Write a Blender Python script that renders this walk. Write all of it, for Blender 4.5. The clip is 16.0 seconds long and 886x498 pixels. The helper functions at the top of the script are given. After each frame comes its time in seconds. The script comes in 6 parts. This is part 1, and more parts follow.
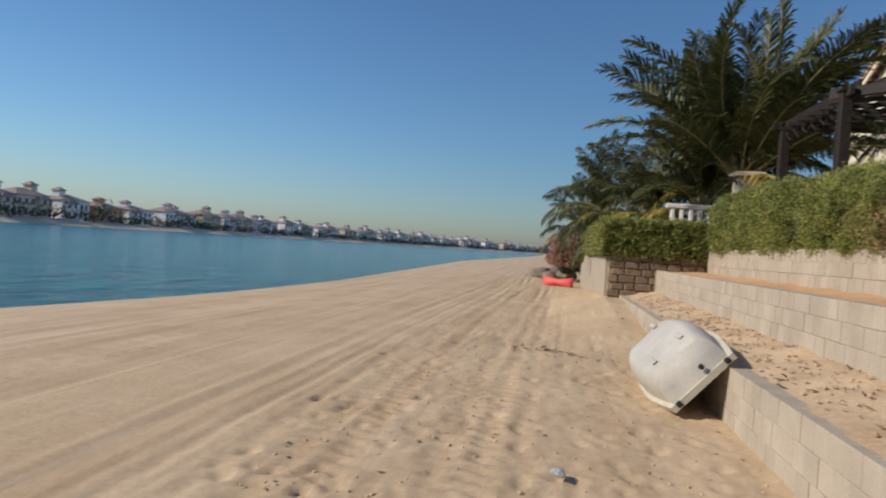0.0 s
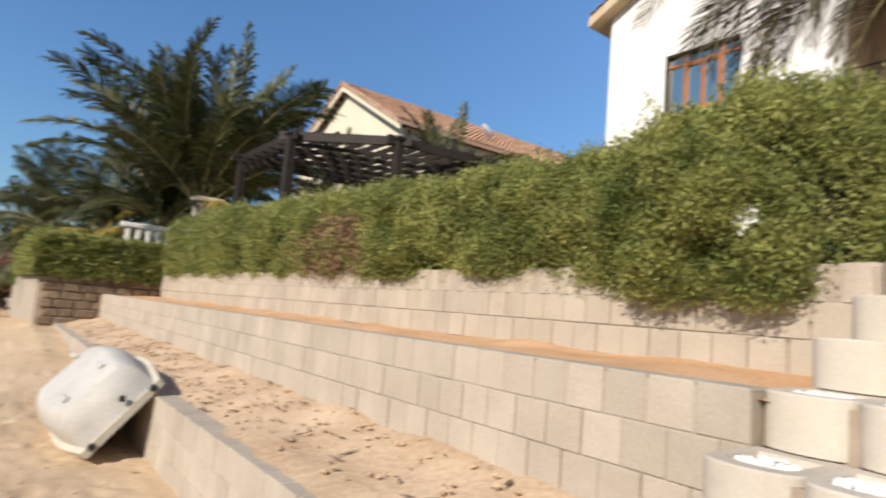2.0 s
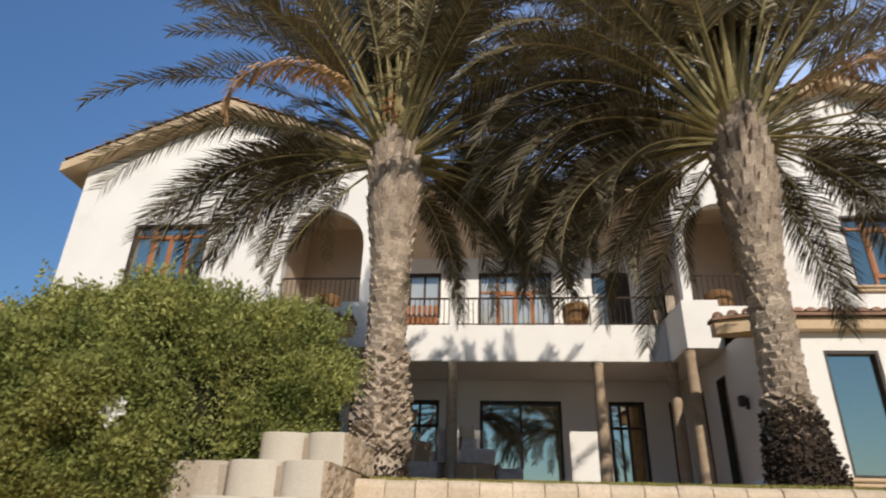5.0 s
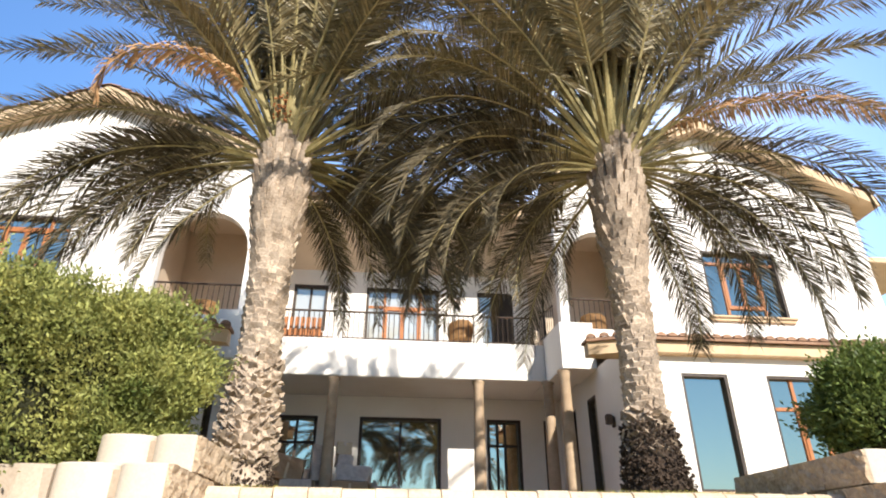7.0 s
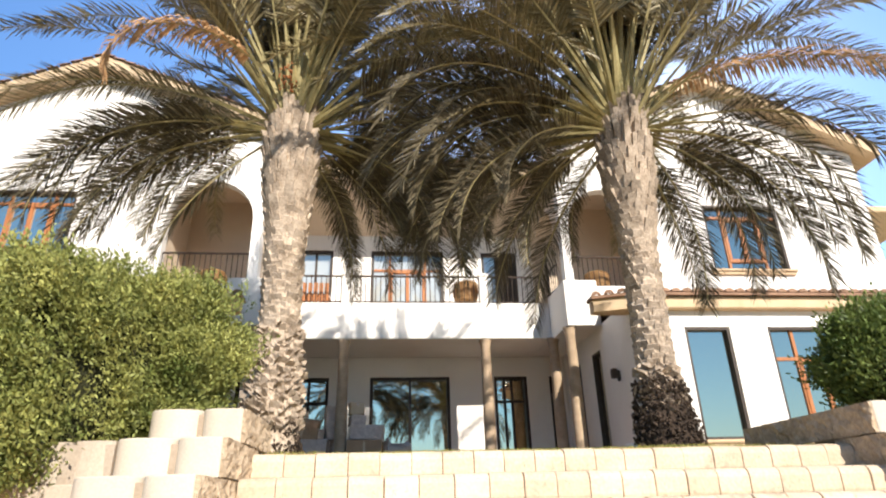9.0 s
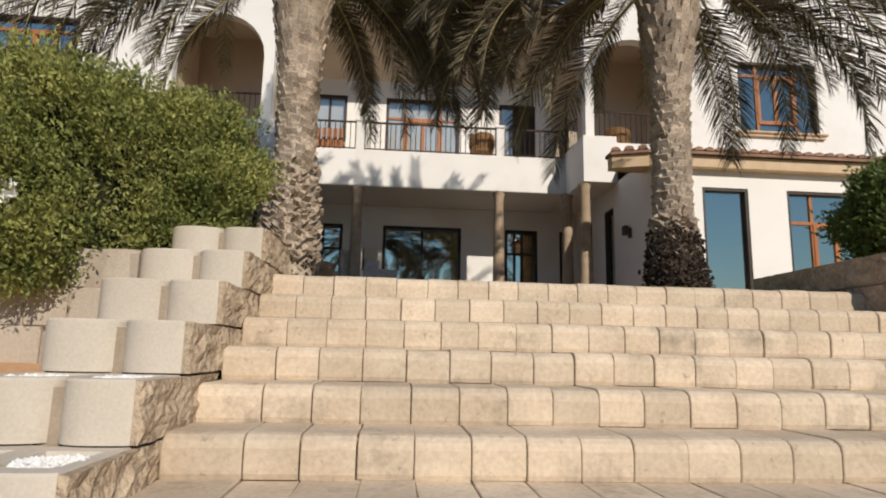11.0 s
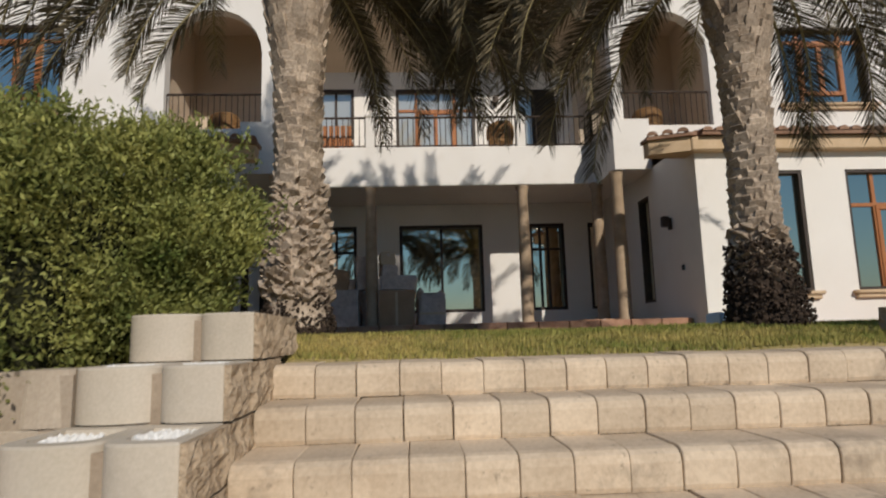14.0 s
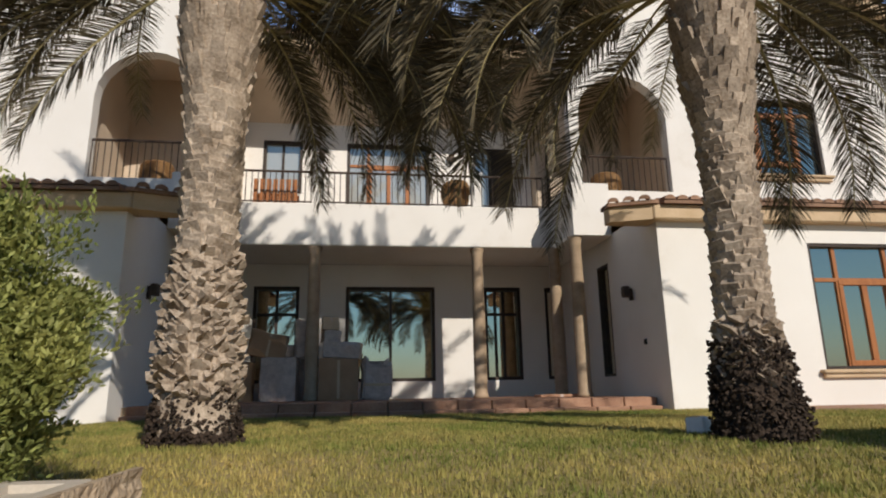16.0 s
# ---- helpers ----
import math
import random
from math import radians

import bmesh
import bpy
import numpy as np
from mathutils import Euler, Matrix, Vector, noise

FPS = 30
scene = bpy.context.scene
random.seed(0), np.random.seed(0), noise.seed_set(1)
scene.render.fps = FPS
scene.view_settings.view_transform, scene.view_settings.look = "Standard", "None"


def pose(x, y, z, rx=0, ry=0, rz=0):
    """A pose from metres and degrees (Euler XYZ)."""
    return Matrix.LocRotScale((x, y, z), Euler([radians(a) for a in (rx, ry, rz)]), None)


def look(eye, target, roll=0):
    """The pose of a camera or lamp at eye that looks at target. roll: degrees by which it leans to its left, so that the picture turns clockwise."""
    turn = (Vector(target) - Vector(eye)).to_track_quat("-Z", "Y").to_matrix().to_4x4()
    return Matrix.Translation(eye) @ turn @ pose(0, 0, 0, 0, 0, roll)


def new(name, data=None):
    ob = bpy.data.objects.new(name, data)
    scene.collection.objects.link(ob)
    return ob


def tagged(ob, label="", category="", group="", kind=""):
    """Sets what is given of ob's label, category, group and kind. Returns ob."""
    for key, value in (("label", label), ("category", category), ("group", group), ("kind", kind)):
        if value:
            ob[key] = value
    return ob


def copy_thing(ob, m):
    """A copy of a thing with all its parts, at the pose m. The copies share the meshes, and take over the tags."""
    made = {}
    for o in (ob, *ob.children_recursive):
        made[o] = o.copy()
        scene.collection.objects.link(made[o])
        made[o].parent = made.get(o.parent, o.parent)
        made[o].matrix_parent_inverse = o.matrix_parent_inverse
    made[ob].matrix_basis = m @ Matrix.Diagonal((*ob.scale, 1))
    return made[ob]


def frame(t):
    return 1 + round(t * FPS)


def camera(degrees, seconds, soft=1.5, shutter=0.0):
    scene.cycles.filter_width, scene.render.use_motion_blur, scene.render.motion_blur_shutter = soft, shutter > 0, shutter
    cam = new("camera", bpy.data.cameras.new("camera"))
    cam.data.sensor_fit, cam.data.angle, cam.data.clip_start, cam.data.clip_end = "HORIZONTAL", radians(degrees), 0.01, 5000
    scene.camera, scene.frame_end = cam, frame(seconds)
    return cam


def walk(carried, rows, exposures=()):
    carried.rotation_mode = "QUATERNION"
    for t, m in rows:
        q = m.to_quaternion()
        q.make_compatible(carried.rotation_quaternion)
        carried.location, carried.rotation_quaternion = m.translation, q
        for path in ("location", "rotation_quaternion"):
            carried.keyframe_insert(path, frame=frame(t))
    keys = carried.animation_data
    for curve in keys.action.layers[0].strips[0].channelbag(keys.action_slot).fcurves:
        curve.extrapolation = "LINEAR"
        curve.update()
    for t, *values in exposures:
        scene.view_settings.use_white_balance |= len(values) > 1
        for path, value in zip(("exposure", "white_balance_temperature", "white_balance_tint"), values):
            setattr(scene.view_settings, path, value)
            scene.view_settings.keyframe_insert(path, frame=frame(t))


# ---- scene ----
cam = camera(72.4, 16.0, 1.95, 0.35)
PATH = [
    (0, (0.794, -0.135, 1.707), (0.428, 1.831, 1.696), 4.1),
    (0.5, (0.932, 0.029, 1.707), (0.766, 2.021, 1.769), 3.8),
    (1, (1.096, 0.297, 1.657), (1.258, 2.287, 1.783), 4.2),
    (1.5, (1.196, 0.397, 1.642), (1.86, 2.278, 1.789), 4.8),
    (2, (1.251, 0.426, 1.629), (2.436, 2.023, 1.845), 4.8),
    (2.5, (1.167, 0.329, 1.662), (2.694, 1.58, 1.982), 4.5),
    (2.7, (1.204, 0.336, 1.661), (2.803, 1.474, 2.042), 3.9),
    (3, (1.194, 0.316, 1.668), (2.867, 1.313, 2.124), 3.8),
    (3.2, (1.193, 0.283, 1.67), (2.902, 1.187, 2.181), 3.7),
    (3.5, (1.21, 0.25, 1.685), (2.959, 1.024, 2.271), 3.6),
    (4, (1.27, 0.151, 1.712), (3.062, 0.733, 2.383), 3.3),
    (4.2, (1.32, 0.105, 1.718), (3.125, 0.608, 2.418), 2.9),
    (4.5, (1.367, 0.063, 1.726), (3.18, 0.44, 2.482), 2.0),
    (5, (1.384, 0.019, 1.737), (3.184, 0.196, 2.59), 1.7),
    (7.5, (1.507, -0.088, 1.649), (3.281, -0.28, 2.553), -0.2),
    (8, (1.447, 0.047, 1.652), (3.222, -0.152, 2.552), -0.6),
    (8.5, (1.407, 0.137, 1.699), (3.19, -0.043, 2.586), -1.2),
    (9, (1.348, 0.114, 1.699), (3.176, -0.07, 2.489), -1.6),
    (9.5, (1.341, 0.072, 1.64), (3.227, -0.174, 2.257), -3.4),
    (9.6, (1.297, 0.082, 1.631), (3.194, -0.178, 2.208), -3.8),
    (10, (1.417, 0.059, 1.573), (3.344, -0.219, 2.029), -2.9),
    (10.2, (1.334, 0.109, 1.551), (3.276, -0.15, 1.954), -1.4),
    (12.3, (1.985, 0.207, 1.675), (3.955, 0.136, 2.009), 2.3),
    (12.5, (2.028, 0.245, 1.75), (4.004, 0.138, 2.041), 1.2),
    (13, (2.183, 0.263, 1.862), (4.168, 0.122, 2.068), -0.5),
    (13.5, (2.354, 0.254, 2.065), (4.344, 0.149, 2.234), -1.2),
    (14, (2.504, 0.285, 2.163), (4.479, 0.175, 2.453), -1.6),
    (14.5, (2.694, 0.283, 2.3), (4.644, 0.065, 2.686), -1.7),
    (15, (2.87, 0.132, 2.402), (4.809, -0.089, 2.838), -0.8),
    (15.2, (2.99, 0.022, 2.453), (4.932, -0.159, 2.894), -0.3),
    (15.5, (3.21, -0.024, 2.505), (5.149, -0.184, 2.969), 0.3),
    (16, (3.371, 0.079, 2.564), (5.301, -0.176, 3.024), -1.0),
]
EXPOSURES = [(0, -0.22), (0.8, -0.15), (1.6, 0.15), (2.6, 0.3), (3.6, -0.08), (5.2, -0.2), (7.3, 0.95), (8.8, 0.95), (9.4, 0.14), (10.2, -0.24), (12.3, -0.32), (13.5, -0.5), (14.5, -0.57), (15.5, -0.37), (16, -0.32)]
walk(cam, [(t, look(eye, target, roll)) for t, eye, target, roll in PATH], EXPOSURES)

# ---- world and sun ----
SUN_EL, SUN_XY = radians(32), (-0.935, -0.355)
world = bpy.data.worlds.new("sky")
scene.world = world
world.use_nodes = True
wn = world.node_tree.nodes
sky = wn.new("ShaderNodeTexSky")
sky.sky_type, sky.sun_disc, sky.sun_elevation = "NISHITA", False, SUN_EL
sky.sun_rotation = math.atan2(-SUN_XY[0], SUN_XY[1])
sky.air_density, sky.dust_density, sky.ozone_density = 1.4, 0.7, 10.0
sky_tone = wn.new("ShaderNodeHueSaturation")
sky_tone.inputs["Saturation"].default_value = 1.0
world.node_tree.links.new(sky.outputs["Color"], sky_tone.inputs["Color"])
world.node_tree.links.new(sky_tone.outputs["Color"], wn["Background"].inputs["Color"])
wn["Background"].inputs["Strength"].default_value = 0.12
sun = new("sun", bpy.data.lights.new("sun", "SUN"))
sun.data.energy, sun.data.angle, sun.data.color = 4.9, radians(0.55), (1.0, 0.92, 0.82)
sun_way = Vector((SUN_XY[0] * math.cos(SUN_EL), SUN_XY[1] * math.cos(SUN_EL), math.sin(SUN_EL)))
sun.matrix_world = look(sun_way * 50, (0, 0, 0))


# ---- materials ----
def material(name, dark, light, scale=3.0, rough=0.85, bump=0.3, fine=40.0, metal=0.0, spec=0.3, depth=0.01, vary=0.0,
             island=0.0, squash=(1, 1, 1), sheer=0.0):
    """Two scales of noise in world space between two colours, with fine relief; vary: brightness from piece to piece."""
    m = bpy.data.materials.new(name)
    m.use_nodes = True
    n, l = m.node_tree.nodes, m.node_tree.links
    b = n["Principled BSDF"]
    geo = n.new("ShaderNodeNewGeometry")
    sq = n.new("ShaderNodeVectorMath")
    sq.operation = "MULTIPLY"
    sq.inputs[1].default_value = squash
    l.new(geo.outputs["Position"], sq.inputs[0])
    big, small = n.new("ShaderNodeTexNoise"), n.new("ShaderNodeTexNoise")
    big.inputs["Scale"].default_value, big.inputs["Detail"].default_value = scale, 5
    small.inputs["Scale"].default_value, small.inputs["Detail"].default_value = fine, 4
    l.new(sq.outputs[0], big.inputs["Vector"])
    l.new(sq.outputs[0], small.inputs["Vector"])
    mix = n.new("ShaderNodeMath")
    mix.operation = "MULTIPLY_ADD"
    mix.inputs[1].default_value = 0.45
    l.new(small.outputs["Fac"], mix.inputs[0])
    half = n.new("ShaderNodeMath")
    half.operation = "MULTIPLY"
    half.inputs[1].default_value = 0.55
    l.new(big.outputs["Fac"], half.inputs[0])
    l.new(half.outputs[0], mix.inputs[2])
    ramp = n.new("ShaderNodeValToRGB")
    ramp.color_ramp.elements[0].position, ramp.color_ramp.elements[1].position = 0.34, 0.66
    ramp.color_ramp.elements[0].color, ramp.color_ramp.elements[1].color = (*dark, 1), (*light, 1)
    l.new(mix.outputs[0], ramp.inputs[0])
    out = ramp.outputs[0]
    if vary or island:
        if vary:
            rnd = n.new("ShaderNodeObjectInfo").outputs["Random"]
        else:
            rnd = geo.outputs["Random Per Island"]
        span = vary or island
        mr = n.new("ShaderNodeMapRange")
        mr.inputs["To Min"].default_value, mr.inputs["To Max"].default_value = 1 - span, 1 + span
        l.new(rnd, mr.inputs["Value"])
        hsv = n.new("ShaderNodeHueSaturation")
        l.new(mr.outputs[0], hsv.inputs["Value"])
        l.new(out, hsv.inputs["Color"])
        out = hsv.outputs[0]
    l.new(out, b.inputs["Base Color"])
    b.inputs["Roughness"].default_value, b.inputs["Metallic"].default_value = rough, metal
    b.inputs["Specular IOR Level"].default_value = spec
    if bump:
        bp = n.new("ShaderNodeBump")
        bp.inputs["Strength"].default_value, bp.inputs["Distance"].default_value = bump, depth
        l.new(mix.outputs[0], bp.inputs["Height"])
        l.new(bp.outputs[0], b.inputs["Normal"])
    if sheer:
        tr = n.new("ShaderNodeBsdfTranslucent")
        l.new(out, tr.inputs["Color"])
        mx = n.new("ShaderNodeMixShader")
        mx.inputs[0].default_value = sheer
        l.new(b.outputs[0], mx.inputs[1])
        l.new(tr.outputs[0], mx.inputs[2])
        l.new(mx.outputs[0], n["Material Output"].inputs["Surface"])
    return m


M = {}
M["sand"] = material("sand", (0.46, 0.32, 0.19), (0.62, 0.46, 0.295), 0.8, 0.95, 0.5, 18, depth=0.02)
M["terrace"] = material("terrace_sand", (0.42, 0.28, 0.165), (0.6, 0.45, 0.3), 1.6, 0.95, 0.8, 22, depth=0.03)
M["block"] = material("concrete_block", (0.36, 0.3, 0.23), (0.47, 0.4, 0.315), 2.2, 0.9, 0.3, 70, vary=0.08)
M["step"] = material("step_block", (0.47, 0.365, 0.255), (0.65, 0.53, 0.39), 3.2, 0.85, 0.35, 45, vary=0.12)
M["planter"] = material("planter_concrete", (0.47, 0.41, 0.32), (0.57, 0.5, 0.41), 2.5, 0.9, 0.2, 80, vary=0.05)
M["split"] = material("split_face", (0.3, 0.22, 0.14), (0.55, 0.43, 0.3), 9, 0.95, 1.0, 38, depth=0.05, vary=0.08)
M["wall_joint"] = material("wall_mortar", (0.32, 0.26, 0.195), (0.43, 0.36, 0.28), 5, 0.95, 0.4, 60)
M["joint"] = material("joint_mortar", (0.26, 0.2, 0.14), (0.38, 0.3, 0.22), 5, 0.95, 0.4, 60)
M["stone"] = material("brown_stone", (0.12, 0.085, 0.055), (0.28, 0.2, 0.13), 5, 0.9, 0.8, 30, depth=0.03, vary=0.2)
M["pebble"] = material("white_pebble", (0.7, 0.68, 0.62), (0.86, 0.84, 0.8), 30, 0.7, 0.1, 90, island=0.08)
M["soil"] = material("dry_soil", (0.2, 0.14, 0.09), (0.36, 0.27, 0.19), 8, 0.95, 0.6, 50)
M["render"] = material("white_render", (0.74, 0.7, 0.64), (0.83, 0.8, 0.75), 0.7, 0.85, 0.12, 90)
M["cream"] = material("cream_render", (0.66, 0.57, 0.42), (0.74, 0.66, 0.51), 0.8, 0.85, 0.12, 90)
M["ochre"] = material("ochre_stone_trim", (0.5, 0.36, 0.22), (0.62, 0.47, 0.31), 3, 0.85, 0.25, 60)
M["beige"] = material("beige_soffit", (0.55, 0.44, 0.33), (0.63, 0.52, 0.4), 1.5, 0.85, 0.15, 60)
M["claytile"] = material("terracotta_tile", (0.42, 0.23, 0.14), (0.64, 0.42, 0.29), 2.5, 0.8, 0.3, 40, island=0.18)
M["tile"] = material("clay_roof_tile", (0.17, 0.095, 0.06), (0.36, 0.22, 0.145), 2.5, 0.85, 0.3, 40, island=0.25)
M["column"] = material("stone_column", (0.3, 0.22, 0.14), (0.47, 0.35, 0.24), 5, 0.75, 0.3, 50)
M["wood"] = material("orange_stained_wood", (0.28, 0.1, 0.035), (0.42, 0.17, 0.06), 4, 0.5, 0.15, 60, squash=(3, 3, 0.6))
M["darkframe"] = material("dark_brown_frame", (0.028, 0.02, 0.016), (0.065, 0.047, 0.036), 6, 0.5, 0.1, 60)
M["iron"] = material("bronze_iron", (0.05, 0.038, 0.03), (0.1, 0.07, 0.055), 8, 0.5, 0.1, 80, metal=0.3)
M["pergola"] = material("dark_stained_timber", (0.014, 0.01, 0.008), (0.036, 0.026, 0.02), 5, 0.65, 0.2, 50, squash=(1, 1, 4))
# near-black colour that stands in for the shade indoors
M["roomshade"] = material("interior_shade", (0.03, 0.025, 0.02), (0.06, 0.05, 0.04), 1, 0.9, 0.0)
M["patio"] = material("red_patio_tile", (0.26, 0.13, 0.08), (0.42, 0.25, 0.16), 3, 0.7, 0.25, 45, vary=0.12)
M["grass"] = material("lawn_blades", (0.12, 0.18, 0.03), (0.52, 0.4, 0.14), 0.7, 0.8, 0.0, 6, island=0.35, sheer=0.3)
M["turf"] = material("lawn_soil", (0.17, 0.15, 0.05), (0.4, 0.3, 0.14), 1.2, 0.95, 0.7, 40, depth=0.03)
M["leaf"] = material("hedge_leaf", (0.09, 0.13, 0.028), (0.43, 0.42, 0.13), 2.2, 0.6, 0.0, 8, island=0.36, sheer=0.3)
M["drywood"] = material("dry_hedge", (0.16, 0.09, 0.05), (0.3, 0.19, 0.11), 6, 0.9, 0.0, 30, island=0.25)
M["bushleaf"] = material("bush_leaf", (0.075, 0.12, 0.028), (0.2, 0.24, 0.065), 2, 0.5, 0.0, 12, island=0.35, sheer=0.35)
# near-black core colour stands in for the shade deep inside hedges and bushes
M["core"] = material("hedge_inner_shade", (0.012, 0.014, 0.005), (0.04, 0.04, 0.015), 9, 0.95, 0.8, 30, depth=0.05)
M["twig"] = material("twig", (0.13, 0.09, 0.06), (0.25, 0.18, 0.12), 9, 0.9, 0.3, 60, island=0.3)
M["frond"] = material("date_frond", (0.085, 0.075, 0.036), (0.33, 0.265, 0.135), 1.5, 0.48, 0.0, 9, island=0.45, spec=0.45, sheer=0.06)
# dull older fronds, darkened further for the shade under the crown
M["shadefrond"] = material("shaded_old_date_frond", (0.05, 0.042, 0.024), (0.15, 0.12, 0.07), 1.8, 0.6, 0.0, 9, island=0.45, spec=0.3)
M["dryfrond"] = material("dry_frond", (0.36, 0.2, 0.09), (0.6, 0.38, 0.2), 3, 0.8, 0.0, 12, island=0.2, sheer=0.3)
M["rib"] = material("frond_rib", (0.2, 0.17, 0.07), (0.42, 0.35, 0.17), 4, 0.5, 0.2, 30)
M["boot"] = material("palm_boot", (0.19, 0.14, 0.095), (0.48, 0.39, 0.3), 5, 0.95, 0.7, 40, depth=0.02, island=0.25)
M["root"] = material("palm_root", (0.022, 0.016, 0.012), (0.075, 0.05, 0.034), 7, 0.95, 0.9, 40, depth=0.03, island=0.3)
M["coco"] = material("coconut_frond", (0.03, 0.042, 0.012), (0.12, 0.12, 0.036), 1.2, 0.5, 0.0, 8, island=0.4, spec=0.5, sheer=0.15)
M["yellowfrond"] = material("yellowing_frond", (0.3, 0.24, 0.05), (0.5, 0.38, 0.1), 2, 0.6, 0.0, 12, island=0.2, sheer=0.3)
M["pinkleaf"] = material("pink_flowers", (0.35, 0.16, 0.12), (0.5, 0.3, 0.22), 4, 0.7, 0.0, 20, island=0.3, sheer=0.3)
M["hull"] = material("weathered_hull", (0.42, 0.39, 0.34), (0.56, 0.53, 0.47), 2.5, 0.6, 0.1, 60)
M["hullrim"] = material("hull_rim", (0.44, 0.4, 0.31), (0.58, 0.53, 0.43), 5, 0.6, 0.1, 60)
M["black"] = material("black_rubber", (0.015, 0.015, 0.015), (0.04, 0.04, 0.04), 9, 0.8, 0.1)
M["red"] = material("faded_red_plastic", (0.62, 0.09, 0.08), (0.78, 0.16, 0.13), 3, 0.5, 0.1, 40)
M["card"] = material("brown_cardboard", (0.32, 0.195, 0.11), (0.45, 0.29, 0.175), 3, 0.9, 0.1, 50)
M["paper"] = material("pale_cardboard", (0.5, 0.38, 0.25), (0.62, 0.49, 0.34), 3, 0.9, 0.1, 50)
M["wrap"] = material("bubble_wrap", (0.4, 0.32, 0.275), (0.68, 0.57, 0.5), 7, 0.42, 0.9, 40, spec=0.4, depth=0.03)
M["metal"] = material("crushed_metal", (0.35, 0.35, 0.34), (0.7, 0.69, 0.67), 30, 0.6, 0.5, 50, metal=0.3)
M["white"] = material("white_plastic", (0.76, 0.76, 0.74), (0.84, 0.84, 0.82), 4, 0.5, 0.05)
M["wicker"] = material("wicker", (0.25, 0.13, 0.05), (0.45, 0.27, 0.12), 20, 0.7, 0.6, 90)
M["rockm"] = material("beach_rock", (0.13, 0.1, 0.08), (0.3, 0.24, 0.19), 3, 0.95, 0.8, 25, depth=0.04, vary=0.2)
M["farwhite"] = material("far_white_wall", (0.58, 0.58, 0.58), (0.7, 0.7, 0.69), 0.3, 0.9, 0.0)
M["farcream"] = material("far_cream_wall", (0.5, 0.43, 0.33), (0.6, 0.52, 0.41), 0.3, 0.9, 0.0)
M["farorange"] = material("far_orange_wall", (0.5, 0.27, 0.13), (0.6, 0.35, 0.18), 0.3, 0.9, 0.0)
M["farroof"] = material("far_roof", (0.22, 0.17, 0.15), (0.34, 0.26, 0.23), 0.5, 0.9, 0.0)
M["farglass"] = material("far_window", (0.06, 0.08, 0.1), (0.11, 0.13, 0.16), 0.5, 0.4, 0.0)
M["fartree"] = material("far_foliage", (0.03, 0.045, 0.025), (0.08, 0.09, 0.05), 0.4, 0.9, 0.0, 3, island=0.3)
M["farsand"] = material("far_sand", (0.42, 0.34, 0.25), (0.52, 0.44, 0.34), 0.1, 0.95, 0.0)


def water_material():
    m = material("sea_water", (0.004, 0.055, 0.075), (0.02, 0.2, 0.195), 0.3, 0.15, 0.0, 1.6, spec=0.5, squash=(1, 0.4, 1))
    n, l = m.node_tree.nodes, m.node_tree.links
    geo = n.new("ShaderNodeNewGeometry")
    sq = n.new("ShaderNodeVectorMath")
    sq.operation = "MULTIPLY"
    sq.inputs[1].default_value = (1.0, 0.45, 1.0)
    l.new(geo.outputs["Position"], sq.inputs[0])
    w = n.new("ShaderNodeTexNoise")
    w.inputs["Scale"].default_value, w.inputs["Detail"].default_value = 1.2, 8
    l.new(sq.outputs[0], w.inputs["Vector"])
    bp = n.new("ShaderNodeBump")
    bp.inputs["Strength"].default_value, bp.inputs["Distance"].default_value = 1.0, 0.45
    l.new(w.outputs["Fac"], bp.inputs["Height"])
    l.new(bp.outputs[0], n["Principled BSDF"].inputs["Normal"])
    return m


def glass_material(name, behind, mirror):
    """Solar-coated glazing: a strong tinted mirror over what stands behind it."""
    m = bpy.data.materials.new(name)
    m.use_nodes = True
    n, l = m.node_tree.nodes, m.node_tree.links
    b = n["Principled BSDF"]
    b.inputs["Base Color"].default_value = (*behind, 1)
    b.inputs["Roughness"].default_value = 0.03
    g = n.new("ShaderNodeBsdfGlossy")
    g.inputs["Color"].default_value = (0.98, 0.9, 0.7, 1)
    g.inputs["Roughness"].default_value = 0.015
    mx = n.new("ShaderNodeMixShader")
    mx.inputs[0].default_value = mirror
    l.new(b.outputs[0], mx.inputs[1])
    l.new(g.outputs[0], mx.inputs[2])
    l.new(mx.outputs[0], n["Material Output"].inputs["Surface"])
    wob = n.new("ShaderNodeTexNoise")
    wob.inputs["Scale"].default_value = 0.8
    bp = n.new("ShaderNodeBump")
    bp.inputs["Strength"].default_value, bp.inputs["Distance"].default_value = 0.15, 0.02
    l.new(wob.outputs["Fac"], bp.inputs["Height"])
    l.new(bp.outputs[0], g.inputs["Normal"])
    return m


M["orangesand"] = material("orange_sand", (0.5, 0.28, 0.13), (0.66, 0.42, 0.25), 2.2, 0.95, 0.7, 25, depth=0.02)


